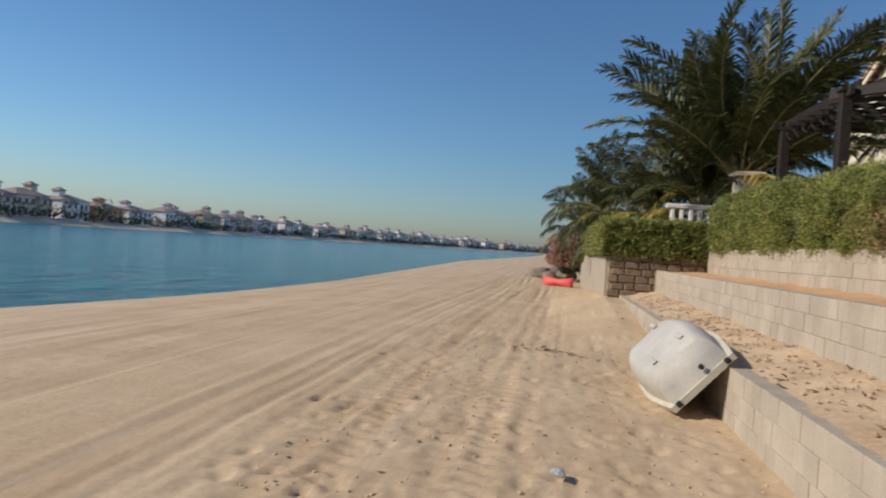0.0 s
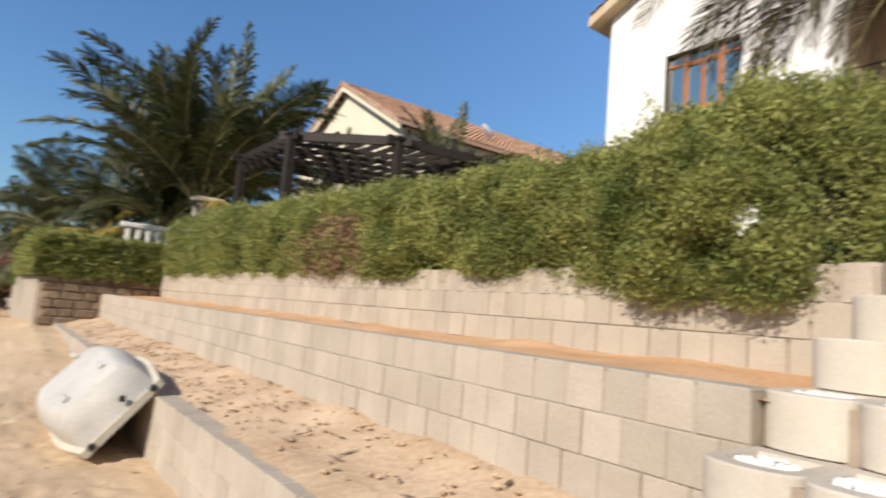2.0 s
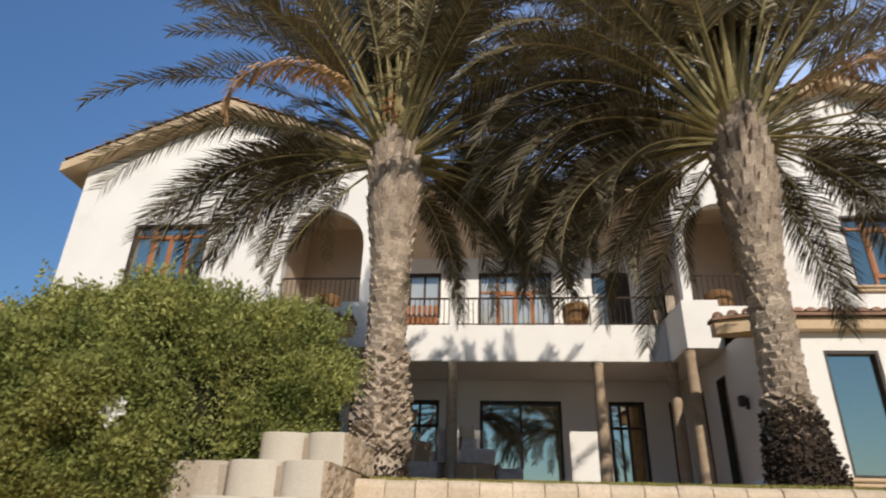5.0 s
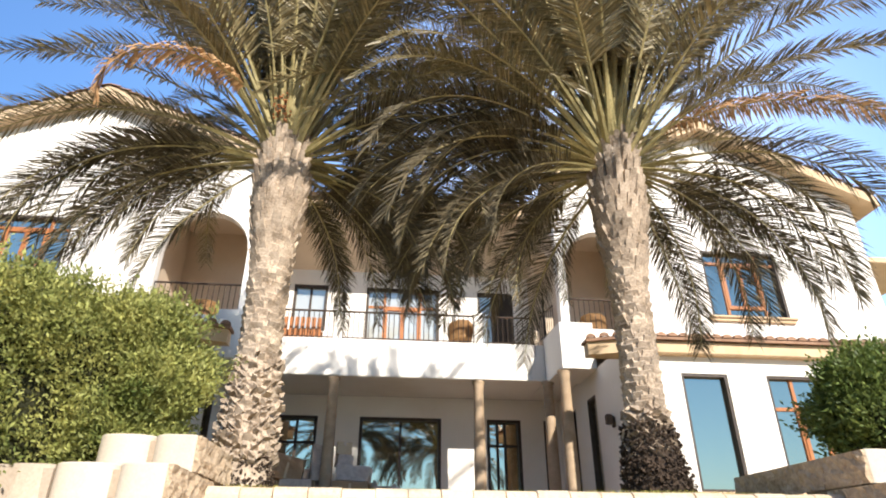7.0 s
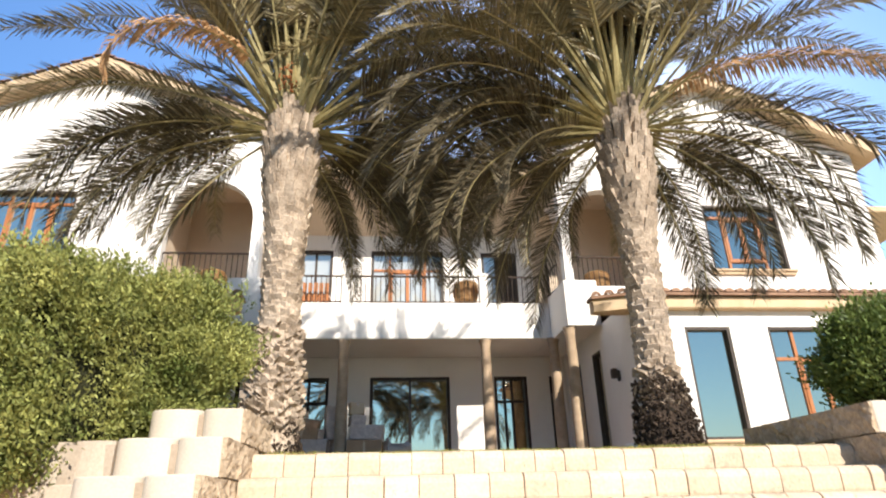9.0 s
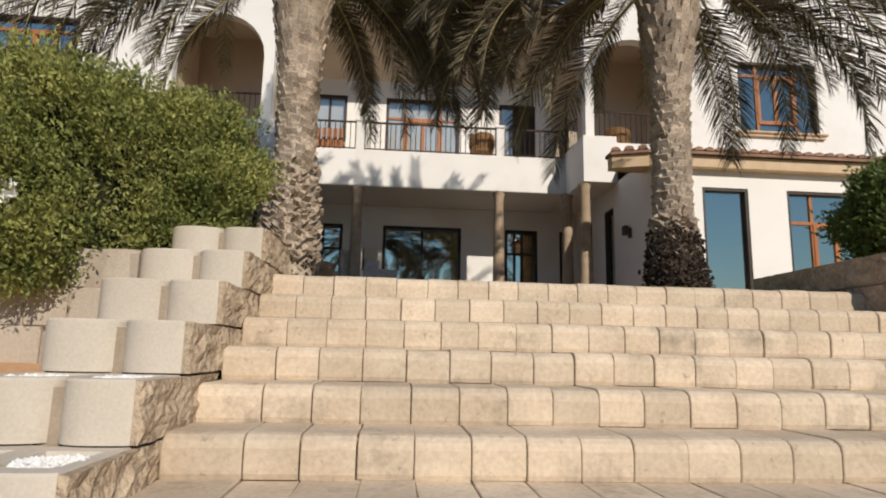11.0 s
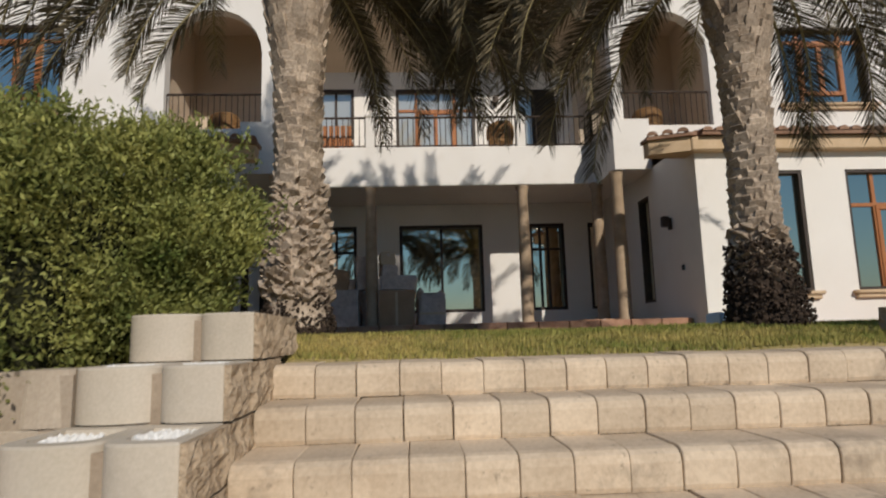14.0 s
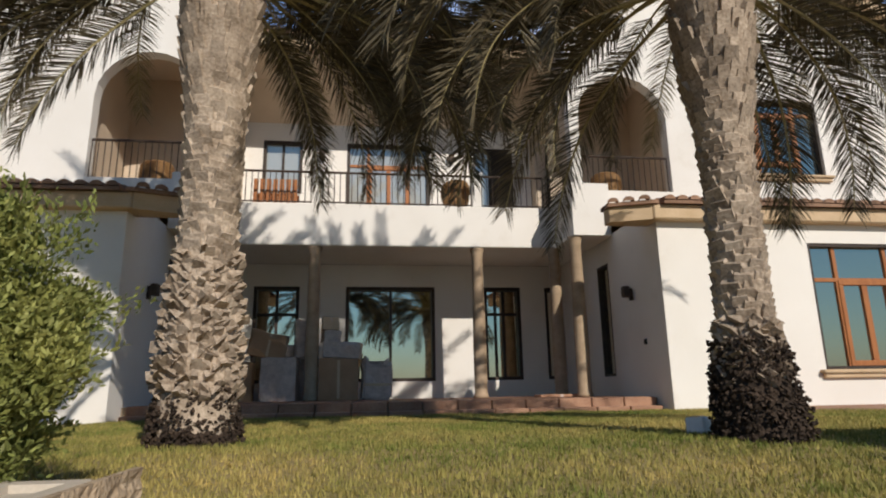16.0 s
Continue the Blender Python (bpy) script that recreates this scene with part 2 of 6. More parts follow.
def stain(m, colour, scale, low, high, amount, squash=(1, 1, 1)):
    """Weathering in patches over a finished material; squash: below 1, patches drawn out along that axis."""
    n, l = m.node_tree.nodes, m.node_tree.links
    b = n["Principled BSDF"]
    src = b.inputs["Base Color"].links[0].from_socket
    geo, tx, ramp, mx = n.new("ShaderNodeNewGeometry"), n.new("ShaderNodeTexNoise"), n.new("ShaderNodeValToRGB"), n.new("ShaderNodeMix")
    tx.inputs["Scale"].default_value, tx.inputs["Detail"].default_value, tx.inputs["Roughness"].default_value = scale, 8, 0.7
    sq = n.new("ShaderNodeVectorMath")
    sq.operation = "MULTIPLY"
    sq.inputs[1].default_value = squash
    l.new(geo.outputs["Position"], sq.inputs[0])
    l.new(sq.outputs[0], tx.inputs["Vector"])
    ramp.color_ramp.elements[0].position, ramp.color_ramp.elements[1].position = low, high
    ramp.color_ramp.elements[0].color, ramp.color_ramp.elements[1].color = (0, 0, 0, 1), (amount, amount, amount, 1)
    l.new(tx.outputs["Fac"], ramp.inputs[0])
    mx.data_type = "RGBA"
    l.new(ramp.outputs[0], mx.inputs[0])
    l.new(src, mx.inputs[6])
    mx.inputs[7].default_value = (*colour, 1)
    l.new(mx.outputs[2], b.inputs["Base Color"])


stain(M["step"], (0.2, 0.16, 0.12), 2.6, 0.54, 0.72, 0.75)
stain(M["step"], (0.17, 0.13, 0.09), 22, 0.6, 0.7, 0.6)
stain(M["block"], (0.3, 0.24, 0.18), 1.7, 0.56, 0.75, 0.5)
stain(M["render"], (0.6, 0.53, 0.44), 0.9, 0.55, 0.75, 0.35)
stain(M["hull"], (0.3, 0.27, 0.22), 3.5, 0.56, 0.72, 0.5)
stain(M["planter"], (0.36, 0.3, 0.23), 3.0, 0.55, 0.75, 0.4)
stain(M["sand"], (0.36, 0.25, 0.15), 0.35, 0.52, 0.75, 0.5)
stain(M["sand"], (0.34, 0.215, 0.12), 1.1, 0.5, 0.68, 0.55, (1, 0.05, 1))
stain(M["sand"], (0.68, 0.54, 0.38), 1.9, 0.55, 0.68, 0.5, (1, 0.04, 1))
M["water"], M["glass"] = water_material(), glass_material("solar_glass", (0.05, 0.06, 0.057), 0.66)
# paler base and weaker mirror for the upper-floor panes
M["paleglass"] = glass_material("pale_solar_glass", (0.52, 0.53, 0.5), 0.4)


# ---- mesh helpers ----
def mesh_of(bm, name, mat, smooth=False):
    me = bpy.data.meshes.new(name)
    bmesh.ops.recalc_face_normals(bm, faces=bm.faces)
    bm.to_mesh(me)
    bm.free()
    me.materials.append(mat)
    if smooth:
        me.polygons.foreach_set("use_smooth", [True] * len(me.polygons))
    return me


def part(name, bm, mat, parent=None, label="", smooth=False, at=None):
    me = bm if isinstance(bm, bpy.types.Mesh) else mesh_of(bm, name, mat, smooth)
    ob = new(name, me)
    if parent is not None:
        ob.parent = parent
    if at is not None:
        ob.matrix_basis = at
    if label:
        ob["label"] = label
    return ob


def pydata(name, verts, faces, mat, smooth=False):
    me = bpy.data.meshes.new(name)
    me.from_pydata(np.asarray(verts).tolist(), [], faces)
    me.materials.append(mat)
    if smooth:
        me.polygons.foreach_set("use_smooth", [True] * len(me.polygons))
    return me


def add_box(bm, x0, x1, y0, y1, z0, z1, bevel=0.0, seg=1, m=None):
    r = bmesh.ops.create_cube(bm, size=1)
    vs = r["verts"]
    for v in vs:
        v.co = Vector(((x0 + x1) / 2 + v.co.x * (x1 - x0), (y0 + y1) / 2 + v.co.y * (y1 - y0), (z0 + z1) / 2 + v.co.z * (z1 - z0)))
    if m is not None:
        for v in vs:
            v.co = m @ v.co
    if bevel:
        es = list({e for v in vs for e in v.link_edges})
        bmesh.ops.bevel(bm, geom=es, offset=bevel, segments=seg, affect="EDGES")
    return bm


def box(x0, x1, y0, y1, z0, z1, bevel=0.0, seg=1):
    return add_box(bmesh.new(), x0, x1, y0, y1, z0, z1, bevel, seg)


def panel(outline, holes, to_world, thick):
    """A flat panel with openings through it. outline and holes: 2D loops; to_world(u, v, d): the place at depth d."""
    bm = bmesh.new()
    edges = []
    for loop in (outline, *holes):
        vs = [bm.verts.new((u, v, 0)) for u, v in loop]
        edges += [bm.edges.new((vs[i], vs[(i + 1) % len(vs)])) for i in range(len(vs))]
    bmesh.ops.triangle_fill(bm, use_beauty=True, use_dissolve=False, edges=edges)
    r = bmesh.ops.extrude_face_region(bm, geom=list(bm.faces))
    for g in r["geom"]:
        if isinstance(g, bmesh.types.BMVert):
            g.co.z = thick
    for v in bm.verts:
        v.co = Vector(to_world(v.co.x, v.co.y, v.co.z))
    return bm


def rect(a, b, c, d):
    return [(a, c), (b, c), (b, d), (a, d)]


def arch(a, b, c, spring, n=12):
    r, m = (b - a) / 2, (a + b) / 2
    return [(a, c), (b, c)] + [(m + r * math.cos(math.pi * i / n), spring + r * math.sin(math.pi * i / n)) for i in range(n + 1)]


def lathe(profile, n=16, closed_top=True):
    """A turned body from rows of (radius, z)."""
    bm = bmesh.new()
    rings = [[bm.verts.new((r * math.cos(2 * math.pi * i / n), r * math.sin(2 * math.pi * i / n), z)) for i in range(n)] for r, z in profile]
    for a, b in zip(rings, rings[1:]):
        for i in range(n):
            bm.faces.new((a[i], a[(i + 1) % n], b[(i + 1) % n], b[i]))
    if closed_top:
        bm.faces.new(rings[-1])
        bm.faces.new(rings[0][::-1])
    return bm


def tube(points, radii, n=6):
    bm = bmesh.new()
    rings = []
    for i, p in enumerate(points):
        a, b = Vector(points[max(i - 1, 0)]), Vector(points[min(i + 1, len(points) - 1)])
        q = (b - a).to_track_quat("Z", "Y")
        rings.append([bm.verts.new(Vector(p) + q @ Vector((radii[i] * math.cos(2 * math.pi * k / n), radii[i] * math.sin(2 * math.pi * k / n), 0))) for k in range(n)])
    for a, b in zip(rings, rings[1:]):
        for k in range(n):
            bm.faces.new((a[k], a[(k + 1) % n], b[(k + 1) % n], b[k]))
    bm.faces.new(rings[0][::-1])
    bm.faces.new(rings[-1])
    return bm


def empty(name, at, label, category, group=""):
    ob = new(name)
    ob.matrix_world = at
    return tagged(ob, label, category, group)


def structure(name, me, label, category):
    return tagged(part(name, me, None) if isinstance(me, bpy.types.Mesh) else me, label, category, "", "structure")


def rnd(a, b):
    return random.uniform(a, b)


# ---- the ground: sand, sea, garden ----
def shore(y):
    """Where the sand meets the sea."""
    return -9.9 - 2.0 * math.exp(-((y - 7) / 9) ** 2) - 3.2 * max(0.0, min(1.0, (y - 30) / 60)) + 3.0 * max(0.0, min(1.0, (y - 100) / 200))


DENTS = {}
dent_rnd = random.Random(17)


def dent(x, y, rx, ry, d, turn=0.0):
    for i in range(int((x - 0.4) * 2) - 1, int((x + 0.4) * 2) + 2):
        for j in range(int((y - 0.4) * 2) - 1, int((y + 0.4) * 2) + 2):
            DENTS.setdefault((i, j), []).append((x, y, rx, ry, d, math.cos(turn), math.sin(turn)))


for _ in range(260):
    dent(dent_rnd.uniform(-1.6, 2.3), 1.2 + 11 * dent_rnd.random() ** 1.4, dent_rnd.uniform(0.05, 0.1), dent_rnd.uniform(0.08, 0.17), dent_rnd.uniform(0.01, 0.035), dent_rnd.uniform(-0.6, 0.6))
for lane in (-4.9, -5.3):
    for k in range(70):
        dent(lane + 0.12 * (k % 2) + dent_rnd.gauss(0, 0.04), 2 + k * 0.36, 0.1, 0.13, -0.018)
GROOVES = [(-9.3, 0.25, 0.03), (-8.1, 0.12, 0.03), (-7.2, 0.2, 0.025), (-6.3, 0.1, 0.03), (-5.8, 0.14, 0.025), (-4.2, 0.12, 0.028), (-3.9, 0.08, 0.022), (-2.3, 0.14, 0.03), (-1.75, 0.08, 0.024), (-1.35, 0.1, 0.02), (0.75, 0.09, 0.014), (1.15, 0.08, 0.012)]


def sand_height(x, y):
    if x > -3:
        z = 0.1 + 0.012 * (x - 2.6)
    else:
        t = min(1.6, (-3 - x) / (-3 - shore(y)))
        z = 0.033 - 0.453 * t ** 1.35
    if x > -1:
        z += 0.32 * max(0.0, min(1.0, (x - 0.2) / 1.9)) * max(0.0, min(1.0, (2.0 - y) / 1.2))
    # the beach banks up against the low wall further along
    if y > 9 and x > 0.7:
        z += 0.5 * min(1.0, (x - 0.7) / 1.5) * min(1.0, (y - 9) / 7) * max(0.0, min(1.0, (30 - y) / 10))
    dry = max(0.0, min(1.0, (x - shore(y) - 1.2) / 2))
    wander = x + 0.16 * math.sin(y * 0.16) + 0.05 * noise.noise(Vector((y * 0.5, 9, 0)))
    fade = 0.45 + 0.5 * noise.noise(Vector((x * 0.3, y * 0.22, 5)))
    for c, w, d in GROOVES:
        e = abs(wander - c)
        if e < 2 * w:
            z += dry * fade * d * ((e / w - 1) * 1.0 if e < w else 0.5 * (1 - abs(e / w - 1.5) * 2))
    rough = max(0.0, min(1.0, (x + 2.4) / 1.6))
    z += (0.004 + 0.009 * rough) * noise.noise(Vector((x * 2.6, y * 1.6, 1))) + (0.003 + 0.012 * rough) * noise.noise(Vector((x * 7.5, y * 6, 4))) + 0.007 * rough * noise.noise(Vector((x * 17, y * 15, 8)))
    for k, lane in enumerate((-0.95, -0.6, 0.15, 0.45)):
        e = wander - lane
        if abs(e) < 0.16:
            z += 1.1 * (1 - abs(e) / 0.16) * (-0.014 + 0.02 * math.sin(y * 31 + (9 if k % 2 else -9) * e + k))
    for dx, dy, rx, ry, d, c, s in DENTS.get((int(x * 2), int(y * 2)), ()):
        u, v = ((x - dx) * c + (y - dy) * s) / rx, ((y - dy) * c - (x - dx) * s) / ry
        q = u * u + v * v
        if q < 2.5:
            z += -d * math.exp(-q * 1.6) + 0.4 * d * math.exp(-(q - 1.6) ** 2 * 3)
    return z


def grid_mesh(name, xs, ys, height, mat):
    vs = [(x, y, height(x, y)) for y in ys for x in xs]
    n = len(xs)
    fs = [(j * n + i, j * n + i + 1, (j + 1) * n + i + 1, (j + 1) * n + i) for j in range(len(ys) - 1) for i in range(n - 1)]
    return pydata(name, vs, fs, mat, True)


xs = [-40, -25, -20, -17] + list(np.arange(-15, -4, 0.09)) + list(np.arange(-4, 2.9, 0.045)) + [2.9]
ys = [-300, -120, -60, -30, -12] + list(np.arange(-8, 1.5, 0.25)) + list(np.arange(1.5, 9, 0.05)) + list(np.arange(9, 20, 0.14)) + list(np.arange(20, 60, 0.6)) + list(np.arange(60, 300, 10)) + list(range(300, 3000, 150))
beach = structure("ground", grid_mesh("ground", xs, ys, sand_height, M["sand"]), "pale golden beach sand with tyre tracks and footprints", "sand")
sea_z = -0.42
sea = structure("water", grid_mesh("water", [-2500, -900, -400, -150, -60, -30, -8], [-1500, -300, -80, 0, 80, 200, 500, 1200, 3000], lambda x, y: sea_z, M["water"]), "calm turquoise sea lagoon between two beaches", "water")


def lawn_height(x, y):
    if x < 5.87 and -3.2 < y < 1.4:
        return 1.5
    z = 2.04 + 0.15 * max(0.0, min(1.0, (x - 5.7) / 1.9)) + 0.02 * noise.noise(Vector((x * 1.1, y * 1.1, 2)))
    return z


lawn = structure("lawn", grid_mesh("lawn", [5.0, 5.4, 5.86, 5.88] + list(np.arange(6.2, 16, 0.35)) + [19, 40, 120, 900, 2600], [-900, -200, -60, -20] + list(np.arange(-14, -3.4, 0.4)) + [-3.22, -3.19] + list(np.arange(-3, 1.2, 0.4)) + [1.39, 1.41] + list(np.arange(1.6, 15, 0.4)) + [17.3, 30, 80, 300, 1500], lawn_height, M["turf"]), "patchy green and straw-coloured garden lawn", "lawn")
structure("low_terrace", grid_mesh("low_terrace", list(np.arange(2.7, 3.75, 0.08)), list(np.arange(-9, 17.6, 0.1)), lambda x, y: 0.66 + 0.2 * max(0, min(1, (x - 2.75) / 0.8)) + 0.05 * noise.noise(Vector((x * 3, y * 2, 0))) + 0.02 * noise.noise(Vector((x * 9, y * 9, 3))) - (0.5 if -3.25 < y < 0.8 else 0), M["terrace"]), "dry sandy planting terrace with stones and twigs", "terrace")
structure("high_terrace", grid_mesh("high_terrace", list(np.arange(3.6, 5.05, 0.1)), list(np.arange(-9, 17.6, 0.12)), lambda x, y: 1.41 + 0.05 * noise.noise(Vector((x * 2, y * 1.3, 0))) + 0.015 * noise.noise(Vector((x * 9, y * 9, 3))) + 0.05 * (x - 3.8) - (0.6 if -3.6 < y < 1.2 else 0), M["orangesand"]), "narrow strip of orange sand between retaining walls", "terrace")


# ---- retaining walls of concrete blocks ----
def block_mesh(w, d, h, name="block", mat="block", r=0.012, front=0.0):
    """A block with worn edges; front: how far its face bulges."""
    bm = box(0, d, -w / 2, w / 2, 0, h, r)
    if front:
        for v in bm.verts:
            if v.co.x < d / 2:
                v.co.x += front * (2 * v.co.y / w) ** 2
    return mesh_of(bm, name, M[mat])


def round_block(w, d, h, name="block", mat="block"):
    """A block whose front is a shallow half round."""
    n = 6
    loop = [(d, w / 2), (d, -w / 2)] + [(0.16 * w * (1 - math.cos(math.radians(-90 + 180 * i / n))), w / 2 * math.sin(math.radians(-90 + 180 * i / n))) for i in range(n + 1)]
    bm = bmesh.new()
    lo = [bm.verts.new((x, y, 0)) for x, y in loop]
    hi = [bm.verts.new((x + (0.006 if x < d else 0), y * 0.985, h)) for x, y in loop]
    bm.faces.new(hi)
    for i in range(len(loop)):
        j = (i + 1) % len(loop)
        bm.faces.new((lo[i], lo[j], hi[j], hi[i]))
    return mesh_of(bm, name, M[mat])


BLOCK_W = 0.222
plain_blocks = [block_mesh(BLOCK_W - g, 0.2, 0.204, r=0.006, front=f) for f, g in ((0.0, 0.003), (0.004, 0.005), (0.008, 0.004))]
top_blocks = [round_block(BLOCK_W - 0.006, 0.22, 0.21), round_block(BLOCK_W - 0.012, 0.23, 0.205)]


def retaining_wall(name, x, z0, courses, ch, spans, label, top_round=False):
    core = bmesh.new()
    for y0, y1 in spans:
        add_box(core, x + 0.012, x + 0.19, y0, y1, z0 - 0.3, z0 + courses * ch - 0.02)
    wall = structure(name, part(name, core, M["wall_joint"]), label, "retaining wall")
    for c in range(courses):
        for y0, y1 in spans:
            n = int((y1 - y0) / BLOCK_W)
            off = (c % 2) * BLOCK_W / 2
            for i in range(n):
                y = y0 + BLOCK_W / 2 + i * BLOCK_W + off
                if y + BLOCK_W / 2 > y1 + 0.05:
                    continue
                rounded = top_round and c == courses - 1
                me = random.choice(top_blocks if rounded else plain_blocks)
                part("block", me, None, wall, at=pose(x + rnd(-0.002, 0.002) - 0.004 * (courses - 1 - c), y, z0 + c * ch + rnd(-0.001, 0.001), 0, 0, rnd(-0.5, 0.5)) @ Matrix.Diagonal((1, 0.975, 1.012, 1)))
    return wall


LEFT, RIGHT = 0.95, -3.12

# ---- the villa ----
YC = -0.63
villa = empty("villa", pose(16, YC, 2.15), "white two-storey beach villa with clay tile roofs and arched balconies", "house")
inv = villa.matrix_world.inverted()


def vpart(name, bm, mat, parent=None, label="", smooth=False):
    """A part of the villa, given in world places."""
    ob = part(name, bm, mat, parent or villa, label, smooth)
    if parent is None:
        ob.matrix_basis = inv
    return ob


def xwall(x, thick):
    return lambda u, v, d: (x + d * thick, u, v)


def ywall(y, thick):
    return lambda u, v, d: (u, y + d * thick, v)


def front_window(x, y0, y1, z0, z1, mullions, transom=None, deep=0.12, frame=M["wood"], outer=M["darkframe"], sash=True, sill=True, low_rail=0.0, glass="glass", label="orange-stained timber window with blue-reflecting glass"):
    """A window in a wall that faces -x: outer frame, timber sashes, pane, sill."""
    xf = x + deep
    bm = bmesh.new()
    o = 0.06 if sill else 0.085
    for a, b, c, d in ((y0, y1, z0, z0 + o), (y0, y1, z1 - o, z1), (y0, y0 + o, z0 + o, z1 - o), (y1 - o, y1, z0 + o, z1 - o)):
        add_box(bm, x + 0.02, xf + 0.06, a, b, c, d)
    win = vpart("window", bm, outer, None, label)
    bm = bmesh.new()
    for k, m in enumerate(sorted(mullions)):
        middle = sash and 0 < k < len(mullions) - 1
        add_box(bm, xf - 0.03, xf + 0.04, m - (0.055 if middle else 0.035), m + (0.055 if middle else 0.035), z0 + o + (low_rail if middle else 0), (transom or z1 - o) if middle else z1 - o)
    if transom:
        add_box(bm, xf - 0.034, xf + 0.036, y0 + o, y1 - o, transom - 0.035, transom + 0.035)
    if sash and len(mullions) >= 2:
        lo, hi = min(mullions), max(mullions)
        zt, zl = transom or z1 - o, z0 + o + low_rail
        for a, b, c, d in ((lo, hi, zl, zl + 0.1), (lo, hi, zt - 0.1, zt), (lo, lo + 0.09, zl + 0.1, zt - 0.1), (hi - 0.09, hi, zl + 0.1, zt - 0.1)):
            add_box(bm, xf - 0.05, xf + 0.03, a, b, c, d, 0.008)
    if len(bm.verts):
        part("sash", bm, frame, win)
    else:
        bm.free()
    part("pane", box(xf + 0.005, xf + 0.02, y0 + 0.02, y1 - 0.02, z0 + 0.02, z1 - 0.02), M[glass], win)
    if sill:
        bm = box(x - 0.13, x + 0.1, y0 - 0.14, y1 + 0.14, z0 - 0.07, z0, 0.02, 2)
        add_box(bm, x - 0.08, x + 0.1, y0 - 0.09, y1 + 0.09, z0 - 0.15, z0 - 0.07, 0.015)
        part("sill", bm, M["ochre"], win, "ochre moulded sill")
    return win


def side_window(y, face, x0, x1, z0, z1):
    """A tall narrow window in a side wall; face: +1 or -1, the way it looks along y."""
    yf = y - face * 0.1
    bm = bmesh.new()
    for a, b, c, d in ((x0, x1, z0, z0 + 0.06), (x0, x1, z1 - 0.06, z1), (x0, x0 + 0.06, z0, z1), (x1 - 0.06, x1, z0, z1)):
        add_box(bm, a, b, min(yf, y), max(yf, y) - 0.004, c, d)
    win = vpart("window", bm, M["darkframe"], None, "tall dark-framed side window")
    part("pane", box(x0, x1, yf - 0.01, yf + 0.01, z0, z1), M["glass"], win)


WX, UX, BX, SX = 13.51, 15.68, 19.03, 16.9
LOW_R, LOW_L = -5.22, 3.97
END_R, END_L = -13.6, 12.05
# lower wings
win_r1, win_r2 = (-7.32, -6.3), (-10.45, -8.19)
vpart("wall", panel(rect(END_R, LOW_R, 1.7, 5.55), [rect(*win_r1, 2.84, 5.19), rect(*win_r2, 2.84, 5.19)], xwall(WX, 0.3), 1), M["render"], None, "white rendered wall")
vpart("wall", panel(rect(LOW_L, END_L, 1.7, 5.55), [], xwall(WX, 0.3), 1), M["render"])
front_window(WX, *win_r1, 2.84, 5.19, [], None, label="tall single-pane window with dark frame")
front_window(WX, *win_r2, 2.84, 5.19, [-8.78, -9.32, -9.86], 4.5)
slits = [(15.85, 16.5), (17.5, 18.0)]
for y, face in ((LOW_R, 1), (LOW_L, -1)):
    y0 = y - 0.3 if face == 1 else y
    vpart("wall", panel(rect(WX + 0.3, BX, 1.7, 5.84), [rect(a, b, 2.83, 5.27) for a, b in slits], ywall(y0, 0.3), 1), M["render"])
    for a, b in slits:
        side_window(y, face, a, b, 2.83, 5.27)
for y in (END_R, END_L - 0.3):
    vpart("wall", box(WX + 0.3, 27, y, y + 0.3, 1.7, 5.55), M["render"])
# ground-floor back wall with doors
doors = [(1.73, 2.87), (-1.75, 0.56), (-4.05, -3.06), (-5.1, -4.72)]
vpart("wall", panel(rect(LOW_R, LOW_L, 2.0, 5.84), [rect(a, b, 2.84, 5.26) for a, b in doors], xwall(BX, 0.3), 1), M["render"])
front_window(BX, *doors[1], 2.84, 5.26, [-0.6], None, 0.16, M["darkframe"], sash=False, sill=False, label="wide dark-framed sliding glass doors")
front_window(BX, *doors[0], 2.84, 5.26, [2.3], 4.55, 0.16, M["darkframe"], sash=False, sill=False, label="dark-framed glazed patio door with transom")
front_window(BX, *doors[2], 2.84, 5.26, [-3.38, -3.6], 4.55, 0.16, M["darkframe"], sash=False, sill=False, label="dark-framed glazed patio door")
front_window(BX, *doors[3], 2.84, 5.26, [], None, 0.16, M["darkframe"], sash=False, sill=False, label="narrow dark-framed window")
# balcony slab with its white band
vpart("balcony", box(SX, BX, LOW_R + 0.9, LOW_L - 0.9, 5.84, 6.83, 0.02), M["render"], None, "white balcony parapet band")
for y in (LOW_R, LOW_L - 0.9):
    vpart("porch_ceiling", box(SX, BX, y + 0.002, y + 0.898, 5.845, 6.5), M["render"])
for s in (-1, 1):
    def sy(o):
        return YC + s * o
    bm = bmesh.new()
    lo = [(SX, sy(3.69)), (15.47, sy(3.73)), (15.47, sy(4.58)), (SX, sy(4.58))]
    v0 = [bm.verts.new((x, y, 5.8)) for x, y in lo]
    v1 = [bm.verts.new((x, y, 6.98)) for x, y in lo]
    bm.faces.new(v0[::-1])
    bm.faces.new(v1)
    for i in range(4):
        bm.faces.new((v0[i], v0[(i + 1) % 4], v1[(i + 1) % 4], v1[i]))
    vpart("corner_parapet", bm, M["render"], None, "white angled balcony corner")
